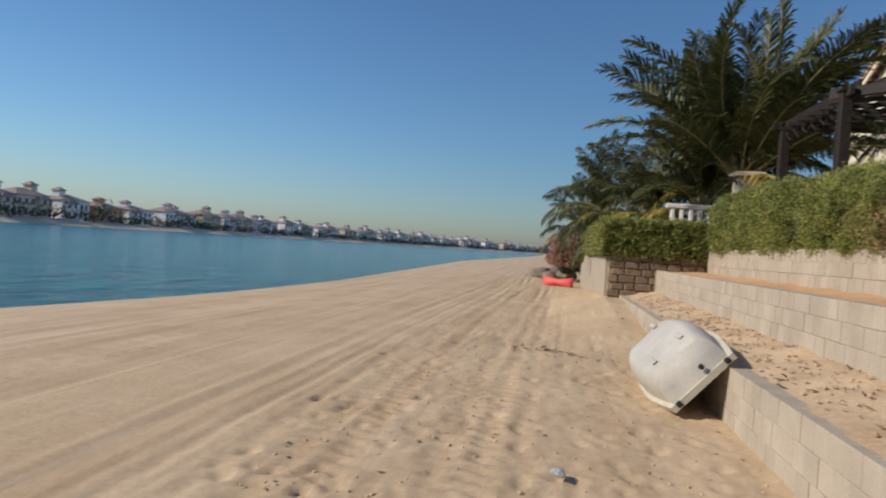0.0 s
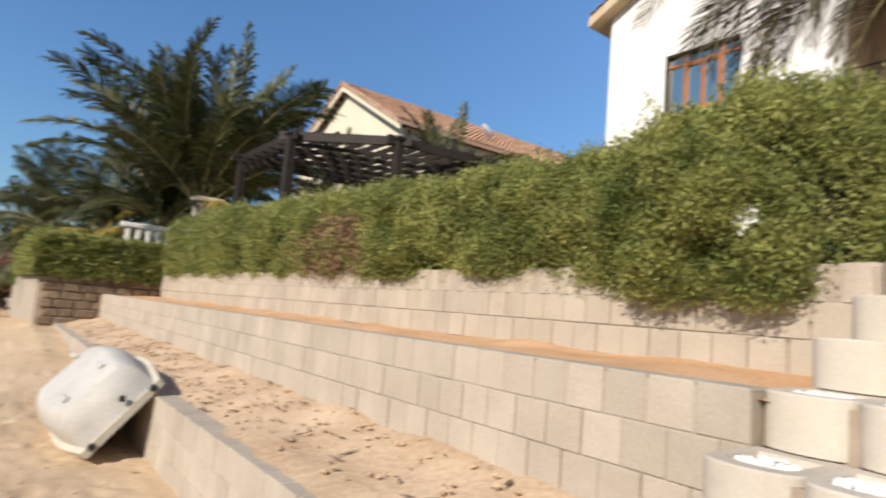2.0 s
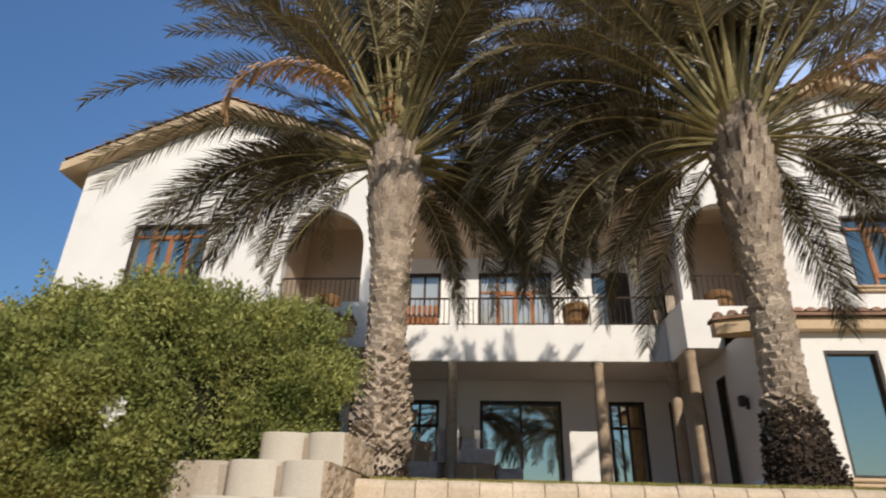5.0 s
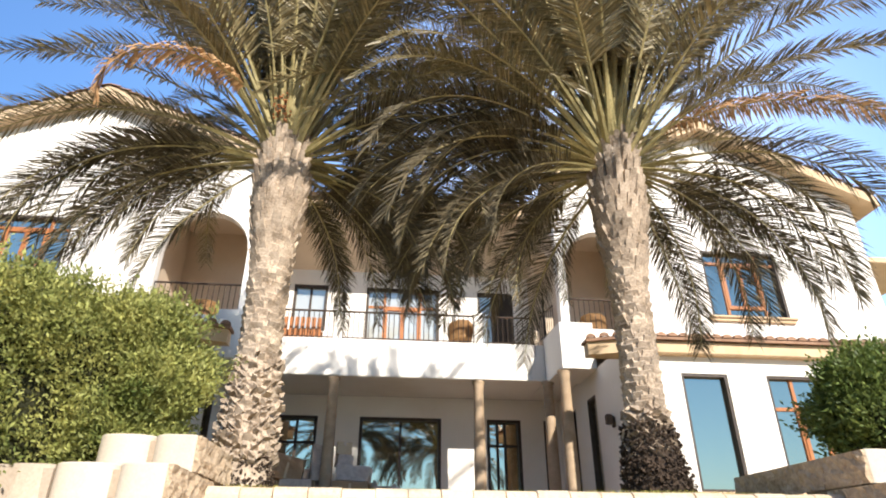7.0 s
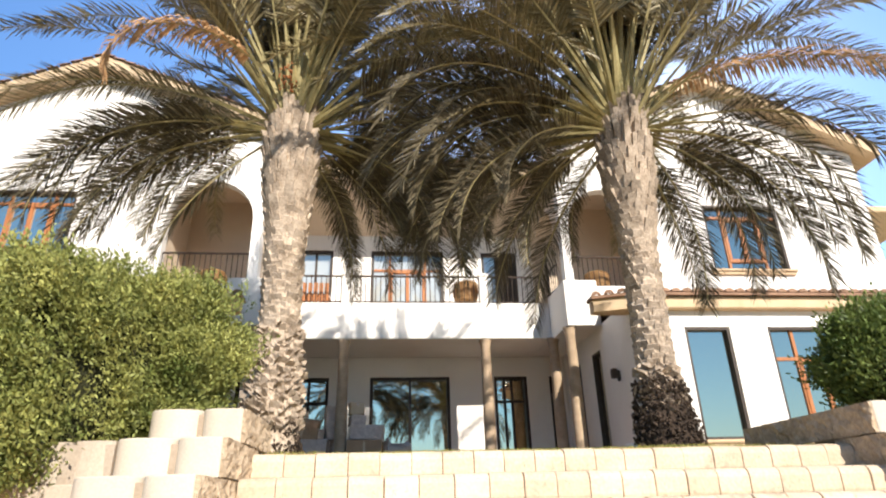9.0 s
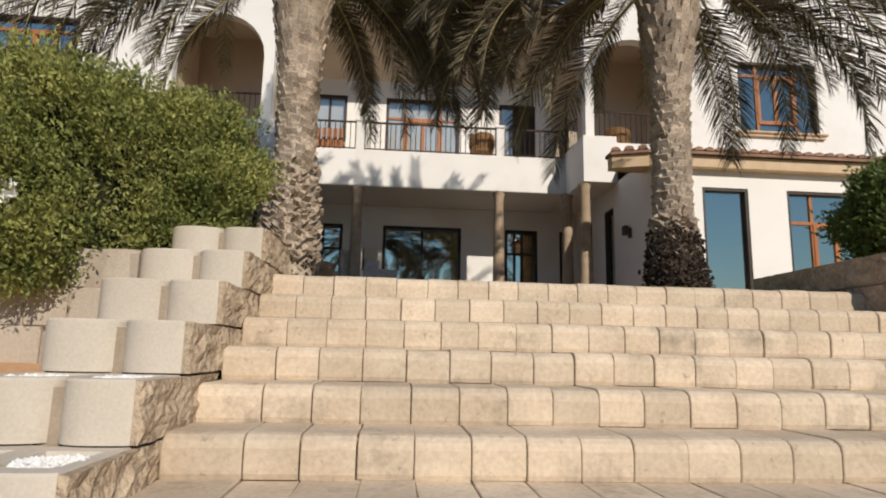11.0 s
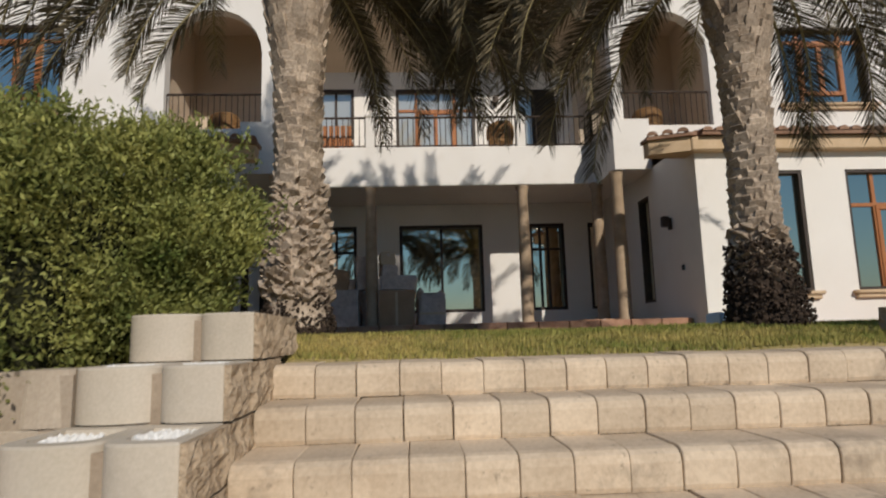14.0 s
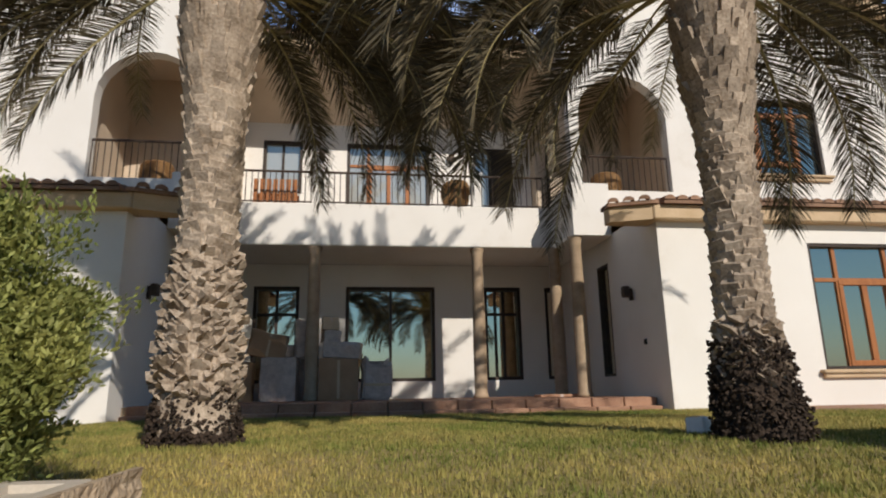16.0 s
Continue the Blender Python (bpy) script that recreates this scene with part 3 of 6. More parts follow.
# upper floor back wall
upper = [(1.78, 2.82, 7.75, 9.25), (-1.66, 0.6, 6.85, 9.24), (-4.0, -2.87, 6.85, 9.22)]
vpart("wall", panel(rect(-4.9, 3.7, 6.5, 10.7), [rect(a, b, c, d) for a, b, c, d in upper], xwall(BX, 0.3), 1), M["render"])
front_window(BX, *upper[0], [2.3], None, 0.12, M["darkframe"], sash=False, sill=False, glass="paleglass", label="pale upper window with dark frame")
front_window(BX, *upper[1], [0.02, -1.08, -0.53], 8.62, 0.12, sill=False, glass="paleglass", label="orange timber balcony doors with side lights")
front_window(BX, *upper[2], [-3.35], None, 0.12, M["darkframe"], sash=False, sill=False, glass="paleglass", label="balcony door standing half open")
# dark panel over the pane: painted shade for the open half of the door
vpart("door_leaf", box(BX - 0.02, BX + 0.1, -4.0, -3.37, 6.87, 9.18, 0.01), M["roomshade"], None, "near-black panel standing in for the unlit open doorway")


# gabled upper wings
def gable_wing(y_in, y_out, peak_y, peak_z, eave_z, holes):
    out = [(y_in, 6.3), (y_out, 6.3), (y_out, eave_z), (peak_y, peak_z), (y_in, eave_z)]
    vpart("wall", panel(out, holes, xwall(UX, 0.3), 1), M["render"], None, "white rendered gable wall")
    s = 1 if y_out > y_in else -1
    vpart("wall", box(UX + 0.3, 27, min(y_out, y_out - s * 0.3), max(y_out, y_out - s * 0.3), 6.3, eave_z), M["render"])
    zs = eave_z - 0.1
    a0, a1 = UX + 0.7, BX - 0.5
    vpart("wall", panel(rect(UX + 0.3, BX, 6.3, zs), [arch(a0, a1, 6.9, 8.7)], ywall(y_in if s == 1 else y_in - 0.3, 0.3), 1), M["beige"], None, "beige side wall with arched opening")
    # barge boards and tiled slopes
    for ya, yb in ((y_out, peak_y), (y_in, peak_y)):
        sl = (peak_z - eave_z) / abs(peak_y - ya)
        o = 0.55 if ya == y_out else 0.1
        d = 1 if ya > yb else -1
        ye, ze = ya + d * o, eave_z - sl * o
        bm = bmesh.new()
        vs = []
        for x in (UX - 0.45, 27):
            for (y, z) in ((ye, ze), (yb, peak_z), (yb, peak_z + 0.3), (ye, ze + 0.3)):
                vs.append(bm.verts.new((x, y, z)))
        for f in ((0, 1, 2, 3), (7, 6, 5, 4), (0, 4, 5, 1), (1, 5, 6, 2), (2, 6, 7, 3), (3, 7, 4, 0)):
            bm.faces.new([vs[i] for i in f])
        vpart("barge_board", bm, M["ochre"], None, "ochre gable edge")
        L = math.hypot(peak_y - ye, peak_z - ze)
        n = int(L / 0.3)
        bm = bmesh.new()
        for i in range(n):
            for jx in range(24):
                t0, t1 = i / n, (i + 1) / n
                x = UX - 0.4 + 0.24 * jx
                p0, p1 = Vector((x, ye + (yb - ye) * t0, ze + 0.32 + (peak_z - ze) * t0 + 0.05)), Vector((x, ye + (yb - ye) * t1, ze + 0.32 + (peak_z - ze) * t1))
                tri = []
                for p in (p0, p1):
                    tri.append([bm.verts.new(p + Vector((dx, 0, dz))) for dx, dz in ((-0.11, 0), (-0.06, 0.07), (0.06, 0.07), (0.11, 0))])
                for k in range(3):
                    bm.faces.new((tri[0][k], tri[0][k + 1], tri[1][k + 1], tri[1][k]))
        vpart("roof", bm, M["tile"], None, "terracotta barrel-tiled roof slope")


ul, ur = (7.95, 10.1, 7.4, 9.38), (-10.76, -8.6, 7.38, 9.32)
gable_wing(3.3, END_L, 7.9, 13.05, 11.2, [rect(*ul), arch(3.55, 5.7, 6.9, 8.68)])
gable_wing(-4.5, END_R, -9.15, 13.25, 11.1, [rect(*ur), arch(-6.85, -4.72, 6.9, 8.68)])
front_window(UX, *ul, [8.5, 9.02, 9.55], 9.05, 0.14, low_rail=0.2)
front_window(UX, *ur, [-9.15, -9.68, -10.2], 8.98, 0.14, low_rail=0.2)
# beige loggias behind the arches
for y0, y1 in ((3.6, 5.9), (-7.1, -4.8)):
    vpart("loggia_wall", box(BX - 0.9, BX - 0.8, y0 - 0.02, y1 + 0.02, 6.4, 11), M["beige"], None, "beige wall at the back of the loggia")
    vpart("loggia_floor", box(UX + 0.3, BX - 0.9, y0, y1, 6.6, 6.78), M["beige"])
    yy = y1 + 0.02 if y0 > 0 else y0 - 0.1
    vpart("loggia_side", box(UX + 0.3, BX - 0.9, yy, yy + 0.08, 6.4, 11), M["beige"])
    vpart("loggia_ceiling", box(UX + 0.3, BX - 0.9, y0, y1, 10.4, 10.5), M["beige"])
# central roof over the balcony
vpart("soffit", panel([(SX - 0.1, 10.62), (SX + 0.5, 10.62), (SX + 1.1, 10.5), (BX - 0.3, 10.0), (BX - 0.002, 9.75), (BX - 0.002, 10.72), (SX - 0.1, 10.72)], [], lambda u, v, d: (u, -4.49 + d * 7.78, v), 1), M["beige"], None, "coved beige soffit")
vpart("fascia", box(SX - 0.3, SX - 0.1, -4.5, 3.3, 10.62, 10.92, 0.03), M["ochre"], None, "ochre eaves moulding")


def tile_row(x0, x1, y0, y1, z0, z1, name="roof", label="terracotta barrel tiles along the eaves"):
    """Half-round clay tiles that run up from (x0, z0) to (x1, z1), side by side along y, over a dark bed."""
    bm = bmesh.new()
    n = max(1, int((y1 - y0) / 0.24))
    rows = max(1, int(math.hypot(x1 - x0, z1 - z0) / 0.4))
    for i in range(n):
        y = y0 + (i + 0.5) * (y1 - y0) / n
        for r in range(rows):
            t0, t1 = r / rows, (r + 1) / rows + 0.03
            ends = []
            for t, lift in ((t0, 0.03), (t1, 0.0)):
                c = Vector((x0 + (x1 - x0) * t, y, z0 + (z1 - z0) * t + lift))
                ends.append([bm.verts.new(c + Vector((0, 0.105 * math.cos(a), 0.085 * math.sin(a)))) for a in [math.pi * k / 5 for k in range(6)]])
            for k in range(5):
                bm.faces.new((ends[0][k], ends[0][k + 1], ends[1][k + 1], ends[1][k]))
            bm.faces.new(ends[0])
    ob = vpart(name, bm, M["tile"], None, label)
    bed = bmesh.new()
    vs = [bed.verts.new(p) for p in ((x0, y0, z0 - 0.05), (x0, y1, z0 - 0.05), (x1, y1, z1 - 0.01), (x1, y0, z1 - 0.01), (x0, y0, z0 + 0.01), (x0, y1, z0 + 0.01), (x1, y1, z1 + 0.05), (x1, y0, z1 + 0.05))]
    for f in ((0, 1, 2, 3), (7, 6, 5, 4), (0, 4, 5, 1), (1, 5, 6, 2), (2, 6, 7, 3), (3, 7, 4, 0)):
        bed.faces.new([vs[i] for i in f])
    vpart("tile_bed", bed, M["tile"])
    return ob


tile_row(SX - 0.4, BX + 3, -4.5, 3.3, 10.96, 12.6)
EAVE = 0.12


def prism(corners, z0, z1):
    bm = bmesh.new()
    lo, hi = [bm.verts.new((x, y, z0)) for x, y in corners], [bm.verts.new((x, y, z1)) for x, y in corners]
    bm.faces.new(lo)
    bm.faces.new(hi)
    for i in range(len(corners)):
        j = (i + 1) % len(corners)
        bm.faces.new((lo[i], lo[j], hi[j], hi[i]))
    bmesh.ops.recalc_face_normals(bm, faces=bm.faces)
    return bm


def edge_tiles(a, b, inward, z0, rise):
    """Half-round tiles along an eaves edge from a to b, each running back along inward."""
    bm = bmesh.new()
    a, b, back = Vector((*a, z0)), Vector((*b, z0)), Vector((*inward, rise))
    along = (b - a).normalized()
    n = max(2, round((b - a).length / 0.24))
    for i in range(n):
        c = a.lerp(b, (i + 0.5) / n)
        ends = []
        for p in (c + Vector((0, 0, 0.03)), c + back):
            ends.append([bm.verts.new(p + along * 0.105 * math.cos(q) + Vector((0, 0, 0.085 * math.sin(q)))) for q in [math.pi * k / 5 for k in range(6)]])
        for k in range(5):
            bm.faces.new((ends[0][k], ends[0][k + 1], ends[1][k + 1], ends[1][k]))
        bm.faces.new(ends[0])
    vpart("roof", bm, M["tile"], None, "short run of barrel tiles on the chamfered eaves")


# each skirt roof ends in a chamfered corner towards the porch
for far, face, s in ((END_R - 0.1, LOW_R, 1), (END_L + 0.1, LOW_L, -1)):
    def fy(o):
        return face + s * o
    y0, y1 = sorted((far - s * 0.1, fy(-0.05)))
    tile_row(WX - 0.3, UX, y0, y1, 5.87, 6.3, label="skirt roof of terracotta barrel tiles")
    y0, y1 = sorted((far, fy(EAVE)))
    vpart("cornice", box(WX - 0.2, WX + 0.28, y0, y1, 5.55, 5.83, 0.025), M["ochre"], None, "ochre cornice under the skirt roof")
    vpart("cornice", prism([(WX - 0.17, fy(EAVE + 0.01)), (WX + 0.1, fy(0.84)), (WX + 0.36, fy(0.84)), (WX + 0.36, fy(0.01)), (WX + 0.285, fy(0.01)), (WX + 0.285, fy(EAVE + 0.01))], 5.553, 5.828), M["ochre"], None, "ochre chamfered cornice corner")
    vpart("tile_bed", prism([(WX - 0.24, fy(EAVE - 0.1)), (WX - 0.24, fy(EAVE + 0.04)), (WX + 0.05, fy(0.88)), (WX + 0.4, fy(0.88)), (WX + 0.4, fy(-0.04))], 5.832, 5.9), M["tile"])
    edge_tiles((WX - 0.28, fy(EAVE + 0.04)), (WX + 0.05, fy(0.92)), (0.4, -s * 0.16), 5.88, 0.08)
# columns
for y, x, z0, z1 in ((1.21, 17.08, 2.42, 5.84), (-2.54, 17.08, 2.42, 5.84), (-4.44, 15.68, 2.42, 5.8), (3.18, 15.68, 2.42, 5.8), (-4.35, 16.9, 2.42, 5.84), (3.1, 16.9, 2.42, 5.84)):
    h = z1 - z0
    bm = lathe([(0.17, 0), (0.17, 0.06), (0.145, 0.1), (0.15, h * 0.35), (0.125, h - 0.2), (0.14, h - 0.17), (0.125, h - 0.13), (0.165, h - 0.06), (0.165, h)], 18)
    bmesh.ops.translate(bm, vec=(x, y, z0), verts=bm.verts)
    vpart("column", bm, M["column"], None, "slender turned stone column", True)


# railings
def railing(points, z0, z1, label="bronze iron balcony railing"):
    (xa, ya), (xb, yb) = points
    L = math.hypot(xb - xa, yb - ya)
    bm = tube([(xa, ya, z1), (xb, yb, z1)], [0.028, 0.028], 6)
    top = vpart("railing", bm, M["iron"], None, label)
    part("bottom_rail", tube([(xa, ya, z0 + 0.06), (xb, yb, z0 + 0.06)], [0.018, 0.018], 4), M["iron"], top)
    n = max(2, int(L / 0.13))
    for i in range(n + 1):
        t = i / n
        x, y = xa + (xb - xa) * t, ya + (yb - ya) * t
        part("baluster", tube([(x, y, z0), (x, y, z1)], [0.011, 0.011], 4), M["iron"], top)


for y in (1.21, -2.55):
    bm = box(16.93, 17.13, y - 0.11, y + 0.11, 6.83, 7.62, 0.015)
    add_box(bm, 16.9, 17.16, y - 0.14, y + 0.14, 7.62, 7.7, 0.015)
    vpart("parapet_post", bm, M["render"], None, "white balustrade post")
for a, b in ((-4.2, -2.68), (-2.42, 1.08), (1.34, 2.95)):
    railing(((17.0, a), (17.0, b)), 6.83, 7.62)
railing(((UX + 0.12, -6.82), (UX + 0.12, -4.76)), 6.85, 7.75)
railing(((UX + 0.12, 3.58), (UX + 0.12, 5.68)), 6.85, 7.75)
railing(((UX + 0.4, -4.4), (17.0, -4.28)), 6.95, 7.65)
railing(((UX + 0.4, 3.2), (17.0, 3.05)), 6.95, 7.65)


def sconce(x, y, z, nx, ny):
    bm = box(-0.05, 0.05, -0.06, 0.0, -0.12, 0.12, 0.01)
    lamp = vpart("wall_lamp", bm, M["iron"], None, "small dark wall lantern")
    part("shade", box(-0.075, 0.075, -0.2, -0.06, -0.06, 0.16, 0.02), M["iron"], lamp)
    lamp.matrix_basis = inv @ Matrix.Translation((x, y, z)) @ pose(0, 0, 0, 0, 0, math.degrees(math.atan2(ny, nx)) + 90)


sconce(14.77, LOW_R, 4.4, 0, 1)
sconce(14.77, LOW_L, 4.4, 0, -1)
sconce(BX, 1.25, 8.8, -1, 0)
sconce(BX, -2.25, 8.8, -1, 0)
vpart("outlet", box(14.3, 14.38, LOW_R, LOW_R + 0.03, 3.38, 3.48, 0.005), M["black"])
# near-black block inside the house, to close it; its colour stands for unlit rooms
vpart("inner_core", box(BX + 0.5, 26.5, LOW_R - 7, LOW_L + 6.5, 2.2, 10), M["roomshade"], None, "near-black block standing in for the unlit rooms")
# right side balcony and its canopy
railing(((17.2, -16.2), (17.2, -13.7)), 6.9, 7.8)
vpart("side_balcony", box(17.0, 19.5, -16.4, -13.6, 6.2, 6.9, 0.03), M["render"], None, "side balcony")
bm = box(16.6, 20.5, -16.8, -13.6, 9.7, 9.9, 0.03)
add_box(bm, 17.0, 17.25, -15.9, -15.65, 6.9, 9.7, 0.02)
vpart("side_canopy", bm, M["ochre"], None, "ochre canopy on a post over the side balcony")

# patio
pat = structure("patio", part("patio", box(14.1, BX, LOW_R + 0.002, LOW_L - 0.002, 2.0, 2.405), M["joint"]), "red-brown stone patio raised two steps above the lawn", "patio")
me_t = mesh_of(box(0, 0.58, 0, 0.58, 0, 0.03, 0.006), "patio_tile", M["patio"])
me_r = mesh_of(box(0, 0.38, 0, 0.58, 0, 0.17, 0.012), "kerb_stone", M["patio"])
for j in range(15):
    y = LOW_R + 0.1 + j * 0.6
    for i in range(8):
        part("tile", me_t, None, pat, at=pose(14.12 + i * 0.6, y, 2.39 + rnd(0, 0.003)))
    part("kerb_stone", me_r, None, pat, at=pose(13.98 + rnd(-0.01, 0.01), y, 2.25))
    part("kerb_stone", me_r, None, pat, at=pose(13.72 + rnd(-0.02, 0.02), y, 2.1))

# paved strip beside the right wing
structure("paving", part("paving", box(11.5, WX, -16, LOW_R - 1.4, 1.9, 2.22), M["patio"]), "reddish paving along the villa wall", "paving")


# ---- things on the patio ----
def carton(x, y, z, sx, sy, sz, mat, label, turn=0, tilt=0, crush=0.0, name="moving_box", cat="box"):
    bm = box(-sx / 2, sx / 2, -sy / 2, sy / 2, 0, sz, 0.012)
    bmesh.ops.subdivide_edges(bm, edges=bm.edges, cuts=3, use_grid_fill=True)
    for v in bm.verts:
        n = noise.noise(v.co * 5 + Vector((x, y, z)))
        v.co += v.co.normalized() * n * (0.012 + crush)
    root = part(name, bm, mat)
    root.matrix_world = pose(x, y, z, tilt, 0, turn)
    tagged(root, label, cat)
    part("tape", box(-sx / 2 - 0.006, -sx / 2 - 0.002, -0.03, 0.03, sz * 0.05, sz * 0.95), M["paper"] if mat == M["card"] else M["wrap"], root)
    return root


carton(17.3, 0.63, 2.42, 0.7, 0.86, 0.9, M["card"], "large brown cardboard moving box on the patio", 2)
carton(17.3, 0.57, 3.335, 0.55, 0.84, 0.35, M["wrap"], "flat parcel in crinkled clear wrap on a box", -4, 3, crush=0.05)
carton(17.42, 0.82, 3.7, 0.3, 0.4, 0.26, M["wrap"], "small grey wrapped bundle on the stack", 20, 0, 0.04)
carton(17.42, 0.84, 3.97, 0.33, 0.38, 0.3, M["paper"], "small pale cardboard carton on top of the stack", 8, 0, 0.01)
carton(17.3, 1.9, 2.42, 0.5, 0.76, 0.94, M["wrap"], "box shrouded in grey bubble wrap on the patio", -3, crush=0.03)
carton(17.75, 1.32, 2.42, 0.5, 0.3, 0.93, M["wrap"], "narrow wrapped panel between the boxes", -8, 0, 0.02)
carton(17.6, 1.46, 3.37, 0.4, 0.34, 0.85, M["wrap"], "tall wrapped furniture piece behind a column", 8, 0, 0.06)
carton(17.4, 2.24, 3.36, 0.5, 0.8, 0.55, M["card"], "crumpled brown package leaning on the boxes", 10, 10, 0.09)
carton(17.7, 1.85, 3.37, 0.35, 0.3, 0.3, M["wrap"], "rounded wrapped bundle stacked on a box", 15, 4, 0.06)
carton(17.6, 2.78, 2.42, 0.6, 0.52, 0.85, M["card"], "brown cardboard box standing against the wall", 5, 0, 0.01)


def wrapped_chair(x, y, turn):
    """An armchair shrouded in grey wrapping, its arms and back showing as lumps."""
    bm = box(-0.28, 0.28, -0.33, 0.33, 0, 0.72, 0.05, 2)
    add_box(bm, 0.1, 0.3, -0.31, 0.31, 0.6, 0.86, 0.06, 2)
    for s in (-1, 1):
        add_box(bm, -0.24, 0.2, s * 0.25 - 0.08, s * 0.25 + 0.08, 0.6, 0.96 if s == 1 else 0.9, 0.06, 2)
    bmesh.ops.subdivide_edges(bm, edges=bm.edges, cuts=1, use_grid_fill=True)
    for v in bm.verts:
        v.co += Vector((noise.noise(v.co * 6), noise.noise(v.co * 6 + Vector((9, 0, 0))), 0.6 * noise.noise(v.co * 5 + Vector((0, 7, 0))))) * 0.05 * min(1, v.co.z * 4)
    root = part("wrapped_chair", bm, M["wrap"])
    root.matrix_world = pose(x, y, 2.42, 0, 0, turn)
    tagged(root, "grey cloth-wrapped armchair on the patio", "chair")
    part("tape", box(-0.3, -0.285, -0.3, 0.3, 0.3, 0.36), M["paper"], root)


wrapped_chair(17.4, -0.2, 6)
carton(16.1, -4.0, 2.42, 0.5, 0.9, 0.06, M["patio"], "low red stone step beside the column", 0, name="door_step", cat="step")


def wicker_chair(m, label):
    root = new("wicker_chair")
    root.matrix_world = m
    tagged(root, label, "chair", "balcony chairs")
    part("seat", lathe([(0.28, 0.28), (0.33, 0.32), (0.33, 0.4), (0.28, 0.43)], 14), M["wicker"], root, smooth=True)
    bm = bmesh.new()
    n = 14
    rings = []
    for z, r in ((0.38, 0.34), (0.6, 0.37), (0.78, 0.36), (0.84, 0.33)):
        rings.append([bm.verts.new((r * math.cos(a), r * math.sin(a), z - 0.18 * (1 - math.cos(a * 0.5)) * (z > 0.5))) for a in [math.radians(-120 + 240 * k / n) for k in range(n + 1)]])
    for a, b in zip(rings, rings[1:]):
        for k in range(n):
            bm.faces.new((a[k], a[k + 1], b[k + 1], b[k]))
    bmesh.ops.solidify(bm, geom=list(bm.faces), thickness=0.04)
    part("backrest", bm, M["wicker"], root, smooth=True)
    for a in (45, 135, 225, 315):
        part("leg", tube([(0.26 * math.cos(radians(a)), 0.26 * math.sin(radians(a)), 0), (0.22 * math.cos(radians(a)), 0.22 * math.sin(radians(a)), 0.3)], [0.025, 0.025], 6), M["wicker"], root)


wicker_chair(pose(17.7, -2.15, 6.83, 0, 0, 200), "round brown wicker armchair on the balcony")
wicker_chair(pose(16.7, -5.7, 6.78, 0, 0, 150), "brown wicker armchair in the arched loggia")
wicker_chair(pose(16.8, 4.7, 6.78, 0, 0, 210), "brown wicker armchair in the arched loggia")
bench = part("wooden_bench", box(17.55, 17.95, 1.7, 2.75, 7.2, 7.26, 0.01), M["wood"])
tagged(bench, "orange wooden slatted bench against the balcony railing", "bench")
for i in range(7):
    part("slat", box(17.48, 17.52, 1.72 + i * 0.15, 1.83 + i * 0.15, 7.0, 7.6, 0.006), M["wood"], bench)
for y in (1.75, 2.66):
    part("leg", box(17.5, 17.95, y, y + 0.06, 6.83, 7.2, 0.006), M["wood"], bench)
tagged(part("white_cube", box(-0.085, 0.085, -0.08, 0.08, 0, 0.14, 0.015), M["white"], at=pose(8.3, -2.7, 2.185, 8, 5, 35)), "small white plastic cube lying on the lawn", "cube")


